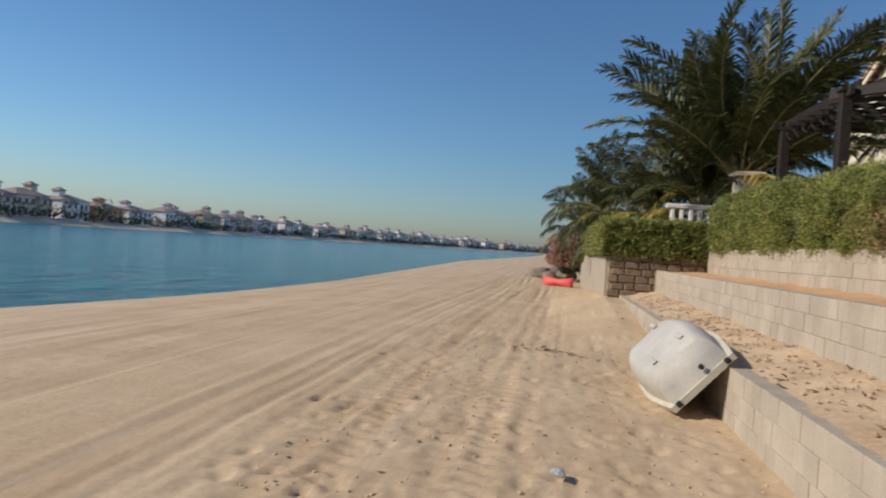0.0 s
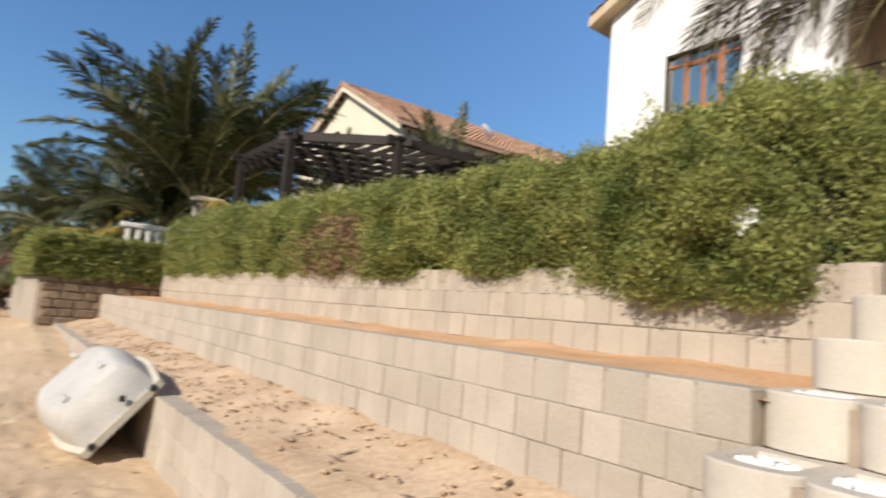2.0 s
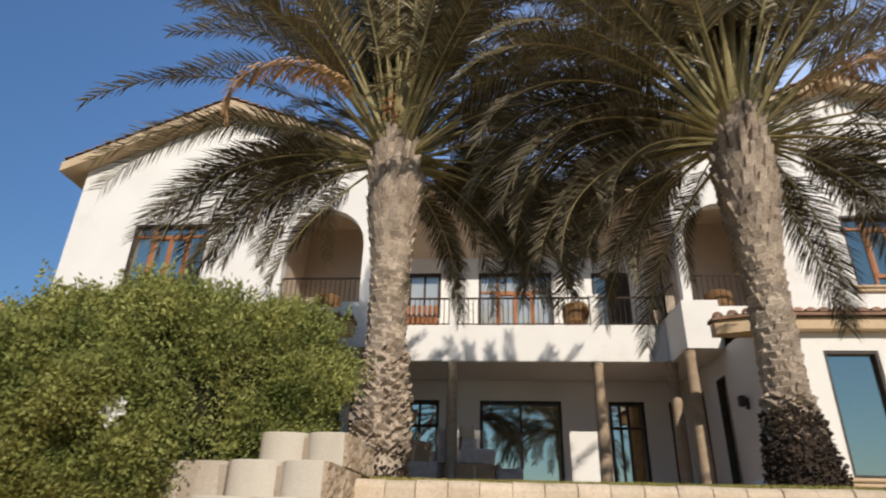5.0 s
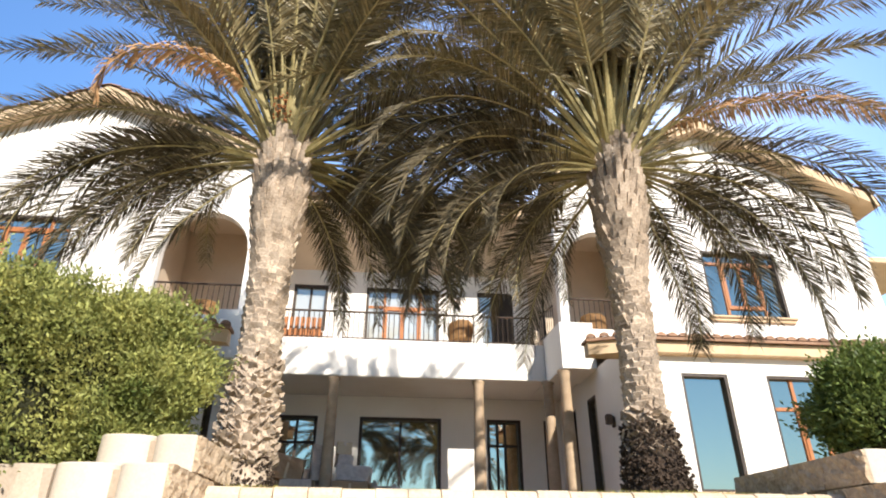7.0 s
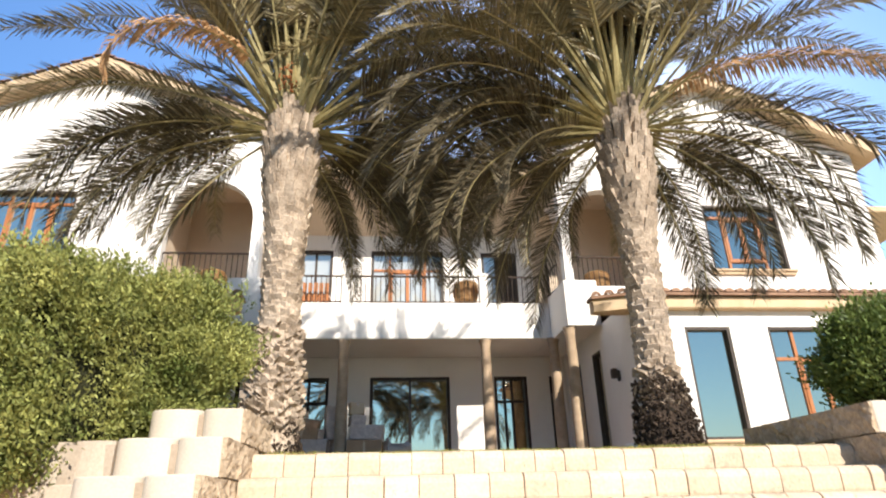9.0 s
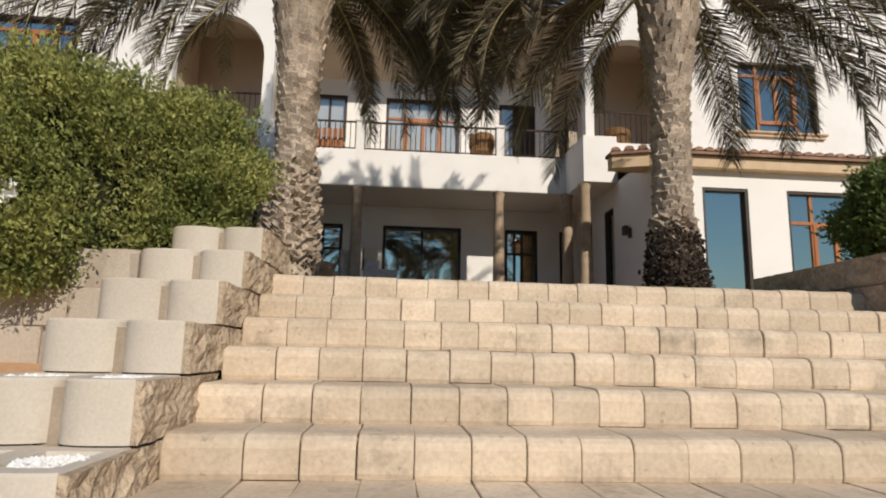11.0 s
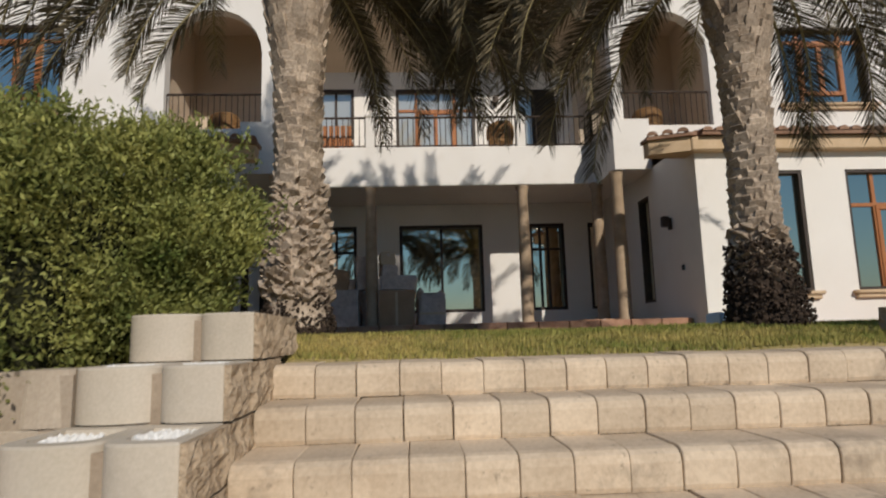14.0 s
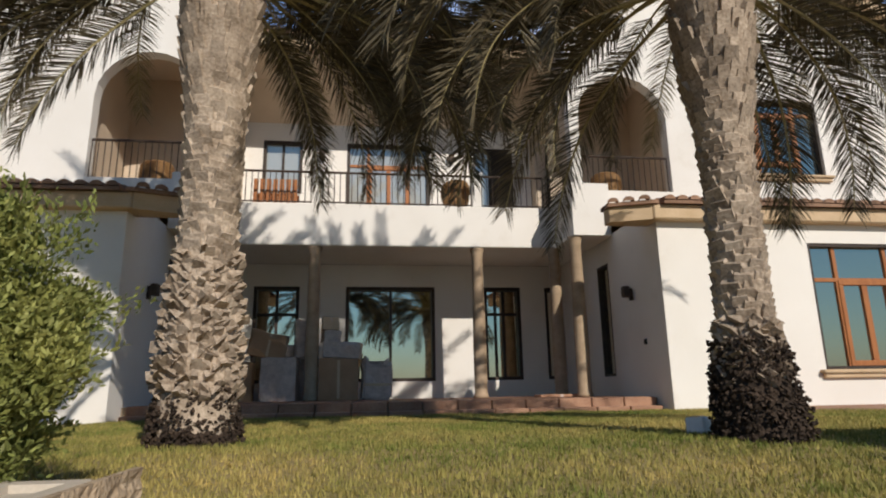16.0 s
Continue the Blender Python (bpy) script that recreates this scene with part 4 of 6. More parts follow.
# ---- date palms ----
def frond_mesh(name, length, start, bend, leaf, n, mat, stiff=0.35, droop=0.5, width=0.03, seed=0, petiole=0.16, curl=0.0):
    """An arching feather leaf from the origin along +x. start: degrees above level at its foot; bend: degrees by which it sinks."""
    rs = random.Random(seed)
    verts, faces = [], []
    pts, tans = [], []
    p, steps = Vector((0, 0, 0)), 30
    for i in range(steps + 1):
        t = i / steps
        a = radians(start - bend * t ** 1.5)
        side = radians(curl * t * t)
        d = Vector((math.cos(a) * math.cos(side), math.cos(a) * math.sin(side), math.sin(a)))
        pts.append(p.copy())
        tans.append(d)
        p = p + d * (length / steps)
    for i in range(steps + 1):
        t = i / steps
        r = 0.022 * (1 - t) ** 0.8 * (1.7 - 0.7 * min(1, t * 4)) + 0.004
        lat = Vector((0, 0, 1)).cross(tans[i]).normalized()
        up = tans[i].cross(lat)
        for dv in (lat * r, up * r * 0.7, -lat * r, -up * r * 0.7):
            verts.append(pts[i] + dv)
    for i in range(steps):
        for k in range(4):
            faces.append((4 * i + k, 4 * i + (k + 1) % 4, 4 * i + 4 + (k + 1) % 4, 4 * i + 4 + k))
    nrib = len(faces)
    for s in (-1, 1):
        for j in range(n):
            t = petiole + (1 - petiole) * (j + rs.uniform(-0.3, 0.3)) / n
            t = min(max(t, petiole), 0.995)
            f = t * steps
            i = min(int(f), steps - 1)
            base = pts[i].lerp(pts[i + 1], f - i)
            tan = tans[i]
            lat = Vector((0, 0, 1)).cross(tan).normalized() * s
            up = tan.cross(lat * s)
            prof = math.sin(math.pi * min(1, 0.18 + 0.78 * ((t - petiole) / (1 - petiole)) ** 0.8)) ** 0.6
            L = leaf * (0.3 + 0.7 * prof) * rs.uniform(0.8, 1.1)
            fwd = 0.45 + 0.55 * t + rs.uniform(-0.12, 0.12)
            d = (lat * (1.0 - 0.35 * t) + tan * fwd + up * (stiff + rs.uniform(-0.25, 0.25))).normalized()
            mid = base + d * L * 0.5 + Vector((0, 0, -droop * L * 0.08))
            tip = base + d * L * (1 - 0.25 * droop) + Vector((0, 0, -droop * L * 0.45))
            w = (tan * rs.uniform(0.6, 1.0) + up * rs.uniform(-0.6, 0.6)).normalized() * width * 0.5
            k = len(verts)
            verts += [base - w * 0.7, base + w * 0.7, mid + w, mid - w, tip]
            faces += [(k, k + 1, k + 2, k + 3), (k + 3, k + 2, k + 4)]
    me = pydata(name, [tuple(v) for v in verts], faces, mat)
    me.materials.append(M["rib"])
    idx = [1] * nrib + [0] * (len(faces) - nrib)
    me.polygons.foreach_set("material_index", idx)
    return me


date_fronds = []
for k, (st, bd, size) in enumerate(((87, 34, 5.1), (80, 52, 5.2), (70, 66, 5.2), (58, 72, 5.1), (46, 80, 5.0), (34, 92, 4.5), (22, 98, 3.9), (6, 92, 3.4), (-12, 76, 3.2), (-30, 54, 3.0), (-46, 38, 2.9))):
    # levels 6 and up use the copy with crown shade painted in
    date_fronds.append([frond_mesh("frond", size, st, bd, 0.52, 120, M["frond"] if k < 6 else M["shadefrond"], 0.25, 0.35, 0.028 if k < 5 else 0.021, 10 * k + v, petiole=0.24, curl=(-18, 20)[v]) for v in range(2)])
dry_frond = frond_mesh("frond", 2.6, 42, 150, 0.4, 80, M["dryfrond"], 0.0, 0.9, 0.035, 77)


def trunk_mesh(h, girth, lean):
    """girth: radii at even steps up the trunk."""
    ts = np.linspace(0, 1, 16)
    pts = [(lean[0] * t * t, lean[1] * t * t, h * t) for t in ts]
    return tube(pts, [float(np.interp(t, np.linspace(0, 1, len(girth)), girth)) for t in ts], 16)


def boots_mesh(h, girth, lean, rough_to, seed):
    """Stubs of cut leaf bases in a spiral up the trunk: crumbling below rough_to, tight above, long and upright below the crown."""
    rs = random.Random(seed)
    verts, faces = [], []
    z, k = 0.38, 0
    while z < h + 0.15:
        t = min(1.0, z / h)
        r = float(np.interp(t, np.linspace(0, 1, len(girth)), girth))
        a = k * 2.39996 + rs.uniform(-0.12, 0.12)
        cx, cy = lean[0] * t * t, lean[1] * t * t
        shaggy, crown = z < rough_to, max(0.0, min(1.0, (z - h + 1.9) / 1.5))
        if shaggy:
            w, hh, out = rs.uniform(0.025, 0.055), rs.uniform(0.025, 0.06), rs.uniform(0.01, 0.1)
        else:
            w = (0.08 - 0.035 * crown) * rs.uniform(0.8, 1.15)
            hh = (0.07 + 0.11 * crown) * rs.uniform(0.8, 1.3)
            out = rs.uniform(0.02, 0.055) + rs.uniform(0.02, 0.09) * crown
        ra, ta = Vector((math.cos(a), math.sin(a), 0)), Vector((-math.sin(a), math.cos(a), 0))
        c = Vector((cx, cy, z)) + ra * (r - 0.02)
        tw = rs.uniform(-0.9, 0.9) if shaggy else rs.uniform(-0.1, 0.1)
        lift = rs.uniform(-0.3, 0.9) if shaggy else 0.5 + 0.45 * crown
        q = [c - ta * w - Vector((0, 0, hh)), c + ta * w - Vector((0, 0, hh)), c + ta * w * 0.8 + ra * out + Vector((0, 0, hh * lift + tw * w)), c - ta * w * 0.8 + ra * out + Vector((0, 0, hh * lift - tw * w)), c - ta * w * 0.75 + Vector((0, 0, hh)), c + ta * w * 0.75 + Vector((0, 0, hh))]
        b = len(verts)
        verts += [tuple(v) for v in q]
        faces += [(b, b + 1, b + 2, b + 3), (b + 3, b + 2, b + 5, b + 4), (b, b + 3, b + 4), (b + 1, b + 5, b + 2)]
        k += 1
        z += 0.0019 if shaggy else 0.0075
    return pydata("bark_cover", verts, faces, M["boot"])


def root_ball(rad, h, seed):
    rs = random.Random(seed)
    verts, faces = [], []
    for k in range(3800):
        a, z = rs.uniform(0, 2 * math.pi), h * rs.random() ** 0.9 - 0.05
        r = rad * (1.14 - 0.36 * max(0, z) / h + 0.16 * noise.noise(Vector((math.cos(a) * 1.6, math.sin(a) * 1.6, z * 3 + seed)))) + rs.uniform(-0.05, 0.04)
        c = Vector((r * math.cos(a), r * math.sin(a), z))
        s = rs.uniform(0.008, 0.026)
        b = len(verts)
        rot = Euler((rs.uniform(0, 6), rs.uniform(0, 6), rs.uniform(0, 6)))
        for v in ((1, 0, 0), (-0.5, 0.8, 0), (-0.5, -0.8, 0.1), (0, 0, 1.2), (0, 0, -0.9)):
            q = Vector(v) * s
            q.rotate(rot)
            verts.append(tuple(c + q))
        faces += [(b, b + 1, b + 3), (b + 1, b + 2, b + 3), (b + 2, b, b + 3), (b + 1, b, b + 4), (b + 2, b + 1, b + 4), (b, b + 2, b + 4)]
    core = lathe([(rad * 1.08, -0.2), (rad * 1.04, 0.1), (rad * 0.84, h * 0.7), (rad * 0.62, h)], 12)
    me2 = bpy.data.meshes.new("tmp")
    core.to_mesh(me2)
    core.free()
    o = len(verts)
    verts += [tuple(v.co) for v in me2.vertices]
    faces += [tuple(o + i for i in p.vertices) for p in me2.polygons]
    return pydata("root_ball", verts, faces, M["root"])


def date_palm(x, y, h, girth, lean, rough_to, seed, label, full, collar):
    rs = random.Random(seed)
    root = empty("date_palm", pose(x, y, 2.17), label, "palm tree", "date palms before the villa")
    part("trunk", trunk_mesh(h, girth, lean), M["boot"], root)
    tagged(part("bark_cover", boots_mesh(h, girth, lean, rough_to, seed), None, root, "shaggy cut leaf bases"), kind="stuff")
    part("root_ball", root_ball(*collar, seed), None, root, "dark fibrous root collar")
    n = 215
    for k in range(n):
        t = (k + 0.5) / n
        level = min(8, int(9 * t ** 1.4))
        az = k * 137.5 + rs.uniform(-14, 14)
        from_sea = abs(az % 360 - 180)
        if from_sea < (0, 0, 0, 12, 34, 50, 58, 60, 60)[level]:
            continue
        if level >= 6 and (from_sea > 130 or rs.random() < 0.35):
            continue
        rr = 0.14 + 0.14 * t
        at = pose(lean[0] + rr * math.cos(radians(az)), lean[1] + rr * math.sin(radians(az)), h + 0.3 - 0.55 * t, rs.uniform(-14, 14), rs.uniform(-6, 6), az) @ Matrix.Diagonal((*[rs.uniform(0.84, 1.06)] * 3, 1))
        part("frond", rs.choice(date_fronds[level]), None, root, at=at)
    # old fronds, crown shade in their colour, hanging round the back and sides, thicker on the side towards the other
    # palm
    for k in range(28):
        if k < 9:
            az, level = rs.choice((-1, 1)) * rs.uniform(48, 118), rs.choice((7, 8, 8, 9))
        elif k < 13:
            az, level = math.copysign(rs.uniform(4, 46), full), rs.choice((7, 8, 8))
        else:
            az, level = full + rs.uniform(-48, 30) * (1 if full > 0 else -1), rs.choice((6, 6, 7, 7, 8))
        at = pose(lean[0] + 0.2 * math.cos(radians(az)), lean[1] + 0.2 * math.sin(radians(az)), h + rs.uniform(-0.25, 0.05), rs.uniform(-14, 14), rs.uniform(-6, 6), az) @ Matrix.Diagonal((*[rs.uniform(0.66, 1.0)] * 3, 1))
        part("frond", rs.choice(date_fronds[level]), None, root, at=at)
    return root


PALM_L, PALM_R = (8.5, 1.38), (7.7, -2.83)
pl = date_palm(*PALM_L, 4.5, (0.3, 0.31, 0.29, 0.23, 0.225, 0.235, 0.26, 0.31, 0.33, 0.28), (0.05, 0.06), 1.55, 1, "tall date palm with shaggy grey trunk and drooping fronds", -85, (0.3, 0.55))
part("dry_frond", dry_frond, None, pl, "dead orange-brown hanging frond", at=pose(-0.75, 0.2, 4.62, 0, 0, 110))
pr = date_palm(*PALM_R, 4.15, (0.23, 0.21, 0.195, 0.19, 0.19, 0.2, 0.25, 0.3, 0.29, 0.25), (0.03, -0.09), 0.9, 2, "tall date palm with ringed trunk and black root collar", 85, (0.285, 0.8))
part("dry_frond", frond_mesh("frond", 4.4, 30, 62, 0.5, 90, M["dryfrond"], 0.0, 0.8, 0.035, 91), None, pr, "browning frond", at=pose(0, -0.2, 4.3, 0, 0, -95))
for root, az in ((pl, 40), (pl, 160)):
    bm = bmesh.new()
    rs = random.Random(az)
    for k in range(60):
        c = Vector((0.35 + rs.uniform(-0.1, 0.1), rs.uniform(-0.1, 0.1), 5.0 + rs.uniform(-0.2, 0.2)))
        r = bmesh.ops.create_icosphere(bm, subdivisions=1, radius=0.018)
        bmesh.ops.translate(bm, vec=c, verts=r["verts"])
    part("date_cluster", bm, M["wood"], root, "cluster of orange dates", at=pose(0, 0, 0, 0, 0, az))


# ---- leafy shrubs ----
def leaf_cloud(name, points, normals, size, mat, seed, per=7, spread=0.09):
    """Sprigs of small pointed leaves at the given places."""
    rs = np.random.RandomState(seed)
    n = len(points)
    P = np.repeat(np.asarray(points), per, 0) + rs.normal(0, spread * 0.5, (n * per, 3))
    N = np.repeat(np.asarray(normals), per, 0)
    D = N * 0.7 + rs.normal(0, 0.75, (n * per, 3)) + np.array([0, 0, 0.35])
    D /= np.linalg.norm(D, axis=1)[:, None]
    W = np.cross(D, rs.normal(0, 1, (n * per, 3)))
    W /= np.linalg.norm(W, axis=1)[:, None]
    L = (size * rs.uniform(0.7, 1.35, n * per))[:, None]
    V = np.stack([P, P + D * L * 0.5 + W * L * 0.2, P + D * L, P + D * L * 0.5 - W * L * 0.2], 1).reshape(-1, 3)
    F = np.arange(len(V)).reshape(-1, 4)
    return pydata(name, V, F.tolist(), mat)


def hedge_surface(y):
    """Front x, back x, bottom and top z of the hedge along its run."""
    w = noise.noise(Vector((y * 0.9, 3, 0)))
    near = max(0.0, min(1.0, (4.2 - y) / 2.5))
    front = 4.78 + 0.12 * w - 0.3 * near * (0.6 + 0.4 * math.sin(y * 3.1))
    inward = max(0.0, min(1.0, (2.0 - y) / 0.5))
    front += (5.6 - front) * inward * inward * (3 - 2 * inward)
    far, lift = max(0.0, min(1.0, (y - 5) / 6)), max(0.0, min(1.0, (2.7 - y) / 1.0))
    top = 2.9 + far * (0.18 + 0.02 * (y - 4)) + 0.06 * noise.noise(Vector((y * 1.7, 7, 0))) + 0.27 * lift * lift * (3 - 2 * lift)
    bottom = 2.0 + 0.12 * noise.noise(Vector((y * 2.3, 11, 0))) - 0.2 * near * (1 - inward) + 0.2 * inward
    return front, 5.95, bottom, top


def hedge_points(rs, n, y0, y1):
    pts, nor = [], []
    while len(pts) < n:
        y = rs.uniform(y0, y1)
        f, b, lo, hi = hedge_surface(y)
        u = rs.random()
        if u < 0.58:
            v = rs.random()
            x = f + 0.2 * abs(2 * v - 1) ** 3 + 0.05
            p, q = (x, y, lo + (hi - lo) * v), (-1, 0, 0.25)
        elif u < 0.86:
            p, q = (rs.uniform(f + 0.1, b), y, hi + 0.07 * noise.noise(Vector((y * 4, rs.random() * 3, 2)))), (0, 0, 1)
        else:
            if y > y0 + 0.5 and y0 < 2:
                h = rs.random()
                p, q = (rs.uniform(5.6, b), y0 + 0.12 * rs.random() + 0.3 * (1 - h) ** 2, 2.15 + (hi - 2.2) * h), (0, -1, 0.2)
            else:
                continue
        if p[1] < 1.62 and p[0] < 5.3:
            continue
        k = 0.65 * noise.noise(Vector((p[0] * 3.0, p[1] * 3.0, p[2] * 3.6))) + 0.45 * noise.noise(Vector((p[0] * 7, p[1] * 7, p[2] * 8)))
        if k < -0.1 and rs.random() < 0.88:
            continue
        o = abs(rs.gauss(0, 0.03)) + 0.34 * max(-0.25, k) * (0.6 if q[2] == 1 else 1)
        pts.append((p[0] + rs.gauss(0, 0.025) + o * q[0], p[1] + rs.gauss(0, 0.025) + o * q[1], p[2] + rs.gauss(0, 0.025) + o * q[2]))
        nor.append(q)
    return pts, nor


hedge = empty("hedge", pose(5.4, 9, 2.0), "long dense green garden hedge overhanging the block wall", "hedge")
hinv = hedge.matrix_world.inverted()
# solid core painted near-black, so gaps between leaves read as shade
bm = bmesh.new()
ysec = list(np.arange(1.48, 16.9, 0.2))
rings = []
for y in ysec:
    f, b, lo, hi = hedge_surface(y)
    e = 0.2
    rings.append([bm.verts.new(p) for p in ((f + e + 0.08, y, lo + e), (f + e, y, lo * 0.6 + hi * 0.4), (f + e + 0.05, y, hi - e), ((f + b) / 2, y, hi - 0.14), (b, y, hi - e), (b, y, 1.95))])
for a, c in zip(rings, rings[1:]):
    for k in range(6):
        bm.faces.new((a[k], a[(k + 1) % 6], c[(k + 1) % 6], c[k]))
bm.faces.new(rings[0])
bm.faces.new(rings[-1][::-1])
part("inner_growth", bm, M["core"], hedge, "near-black core in place of the shade inside the hedge", at=hinv)
rs = random.Random(5)
for y0, y1, n, sz, per in ((1.36, 4.5, 19000, 0.032, 11), (4.5, 9.5, 14000, 0.038, 11), (9.5, 16.9, 9000, 0.05, 8)):
    p, q = hedge_points(rs, n, y0, y1)
    part("foliage", leaf_cloud("foliage", p, q, sz, M["leaf"], n, per), None, hedge, at=hinv)
p, q = [], []
for _ in range(1500):
    y = rs.gauss(7.6, 0.55)
    f, b, lo, hi = hedge_surface(y)
    z = rs.gauss(2.45, 0.2)
    if lo < z < hi - 0.2:
        p.append((f + rs.uniform(-0.1, 0.05), y, z))
        q.append((-1, 0, 0))
part("dead_patch", leaf_cloud("dead_patch", p, q, 0.05, M["drywood"], 3, 5), None, hedge, "dry brown patch", at=hinv)
# short sprigs standing out of the face
p, q = [], []
hp, hq = hedge_points(rs, 4200, 1.25, 9.0)
for a, b in zip(hp, hq):
    d = Vector((b[0] + rs.gauss(0, 0.35), b[1] + rs.gauss(0, 0.45), b[2] + rs.uniform(0.1, 0.9))).normalized() * rs.uniform(0.05, 0.17)
    for k in range(5):
        p.append((a[0] + d.x * k / 4, a[1] + d.y * k / 4, a[2] + d.z * k / 4))
        q.append(tuple(d.normalized() * 1.4))
part("young_growth", leaf_cloud("sprigs", p, q, 0.034, M["leaf"], 31, 4, 0.025), None, hedge, at=hinv)
# upright shoots along the top
p, q = [], []
for _ in range(300):
    y = rs.uniform(1.3, 12)
    f, b, lo, hi = hedge_surface(y)
    x, hgt = rs.uniform(f + 0.1, b - 0.2), rs.uniform(0.03, 0.17)
    for k in range(5):
        p.append((x + rs.gauss(0, 0.008), y + rs.gauss(0, 0.008), hi + hgt * k / 4))
        q.append((0, 0, 1.6))
part("top_growth", leaf_cloud("shoots", p, q, 0.045, M["leaf"], 9, 5, 0.03), None, hedge, at=hinv)


def plastic_scrap():
    """A torn, crumpled sheet caught among the twigs."""
    bm = bmesh.new()
    bmesh.ops.create_grid(bm, x_segments=9, y_segments=11, size=0.5)
    for v in bm.verts:
        u, w = v.co.x, v.co.y
        v.co = Vector((0.07 * noise.noise(Vector((u * 7, w * 7, 1))), u * 0.13 + 0.03 * noise.noise(Vector((u * 6, w * 6, 4))), w * 0.22 + 0.03 * noise.noise(Vector((u * 6, w * 6, 7)))))
    bmesh.ops.delete(bm, geom=[f for f in bm.faces if noise.noise(f.calc_center_median() * 16) > 0.1 or abs(f.calc_center_median().z) > 0.08], context="FACES")
    bmesh.ops.solidify(bm, geom=list(bm.faces), thickness=0.003)
    tagged(part("plastic_sheet", bm, M["white"], at=pose(4.56, 2.1, 2.29, 12, 0, 0)), "torn white plastic sheet caught in the hedge", "plastic sheet")


plastic_scrap()


def bush(name, x, y, z, rx, ry, rz, n, size, mat, label, seed, core=True):
    root = empty(name, pose(x, y, z), label, "bush")
    rs = random.Random(seed)
    p, q = [], []
    for _ in range(n):
        d = Vector((rs.gauss(0, 1), rs.gauss(0, 1), rs.gauss(0.3, 0.8))).normalized()
        d.z = abs(d.z) if d.z < -0.5 else d.z
        k = 0.86 + 0.28 * noise.noise(d * 2.4 + Vector((seed, 0, 0))) + rs.uniform(-0.12, 0.05)
        p.append((d.x * rx * k, d.y * ry * k, rz + d.z * rz * k))
        q.append(tuple(d))
    part("foliage", leaf_cloud("foliage", p, q, size, mat, seed, 7), None, root)
    # blocky core within the leaves, its shade put into the colour
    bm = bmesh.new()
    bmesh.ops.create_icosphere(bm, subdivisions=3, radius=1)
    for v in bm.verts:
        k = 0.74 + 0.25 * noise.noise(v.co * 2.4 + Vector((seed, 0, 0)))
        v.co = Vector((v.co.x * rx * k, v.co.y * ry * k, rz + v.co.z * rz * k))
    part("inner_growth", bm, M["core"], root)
    return root


bush("bush", 6.25, -4.52, 2.1, 0.68, 0.86, 0.62, 5200, 0.048, M["bushleaf"], "round dark green shrub beside the garden steps", 21)


# ---- neighbour's garden ----
def neighbour_hedge():
    root = empty("trimmed_hedge", pose(3.6, 17.8, 1.75), "low clipped dark hedge on the neighbouring stone wall", "hedge")
    rs = random.Random(8)
    p, q = [], []
    for _ in range(4200):
        u = rs.random()
        if u < 0.5:
            p.append((rs.uniform(2.0, 5.3), 17.45 + rs.gauss(0, 0.03), rs.uniform(1.8, 2.75)))
            q.append((0, -1, 0.2))
        elif u < 0.7:
            p.append((rs.uniform(2.0, 5.3), rs.uniform(17.45, 18.6), 2.75 + rs.gauss(0, 0.03)))
            q.append((0, 0, 1))
        else:
            p.append((2.0 + rs.gauss(0, 0.04), rs.uniform(17.45, 27), rs.uniform(1.8, 2.7)))
            q.append((-1, 0, 0.2))
    m = root.matrix_world.inverted()
    part("foliage", leaf_cloud("foliage", p, q, 0.085, M["leaf"], 31, 6), None, root, at=m)
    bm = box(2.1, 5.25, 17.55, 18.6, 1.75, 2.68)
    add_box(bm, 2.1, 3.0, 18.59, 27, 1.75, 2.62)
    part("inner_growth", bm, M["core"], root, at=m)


neighbour_hedge()
side = structure("stone_wall", part("stone_wall", box(2.3, 5.3, 17.56, 17.9, 0.3, 1.8), M["joint"]), "brown rough stone boundary wall", "stone wall")
stones = [mesh_of(box(-0.17 * k, 0.17 * k, -0.06, 0.06, -0.1, 0.1, 0.03), "stone", M["stone"]) for k in (0.8, 1.0, 1.3)]
for c in range(-3, 6):
    x = 2.27 + 0.1 * (c % 2)
    while x < 5.2:
        k = random.choice((0, 1, 2))
        w = 0.35 * (0.8, 1.0, 1.3)[k]
        part("stone", stones[k], None, side, at=pose(x + w / 2, 17.53 + rnd(-0.02, 0.02), 0.72 + c * 0.205, rnd(-2, 2), rnd(-2, 2), rnd(-3, 3)))
        x += w + 0.015
structure("boundary_wall", part("boundary_wall", box(2.22, 2.5, 17.92, 34, -0.2, 1.82, 0.02), M["block"]), "pale block beach wall of the neighbouring plot", "wall")


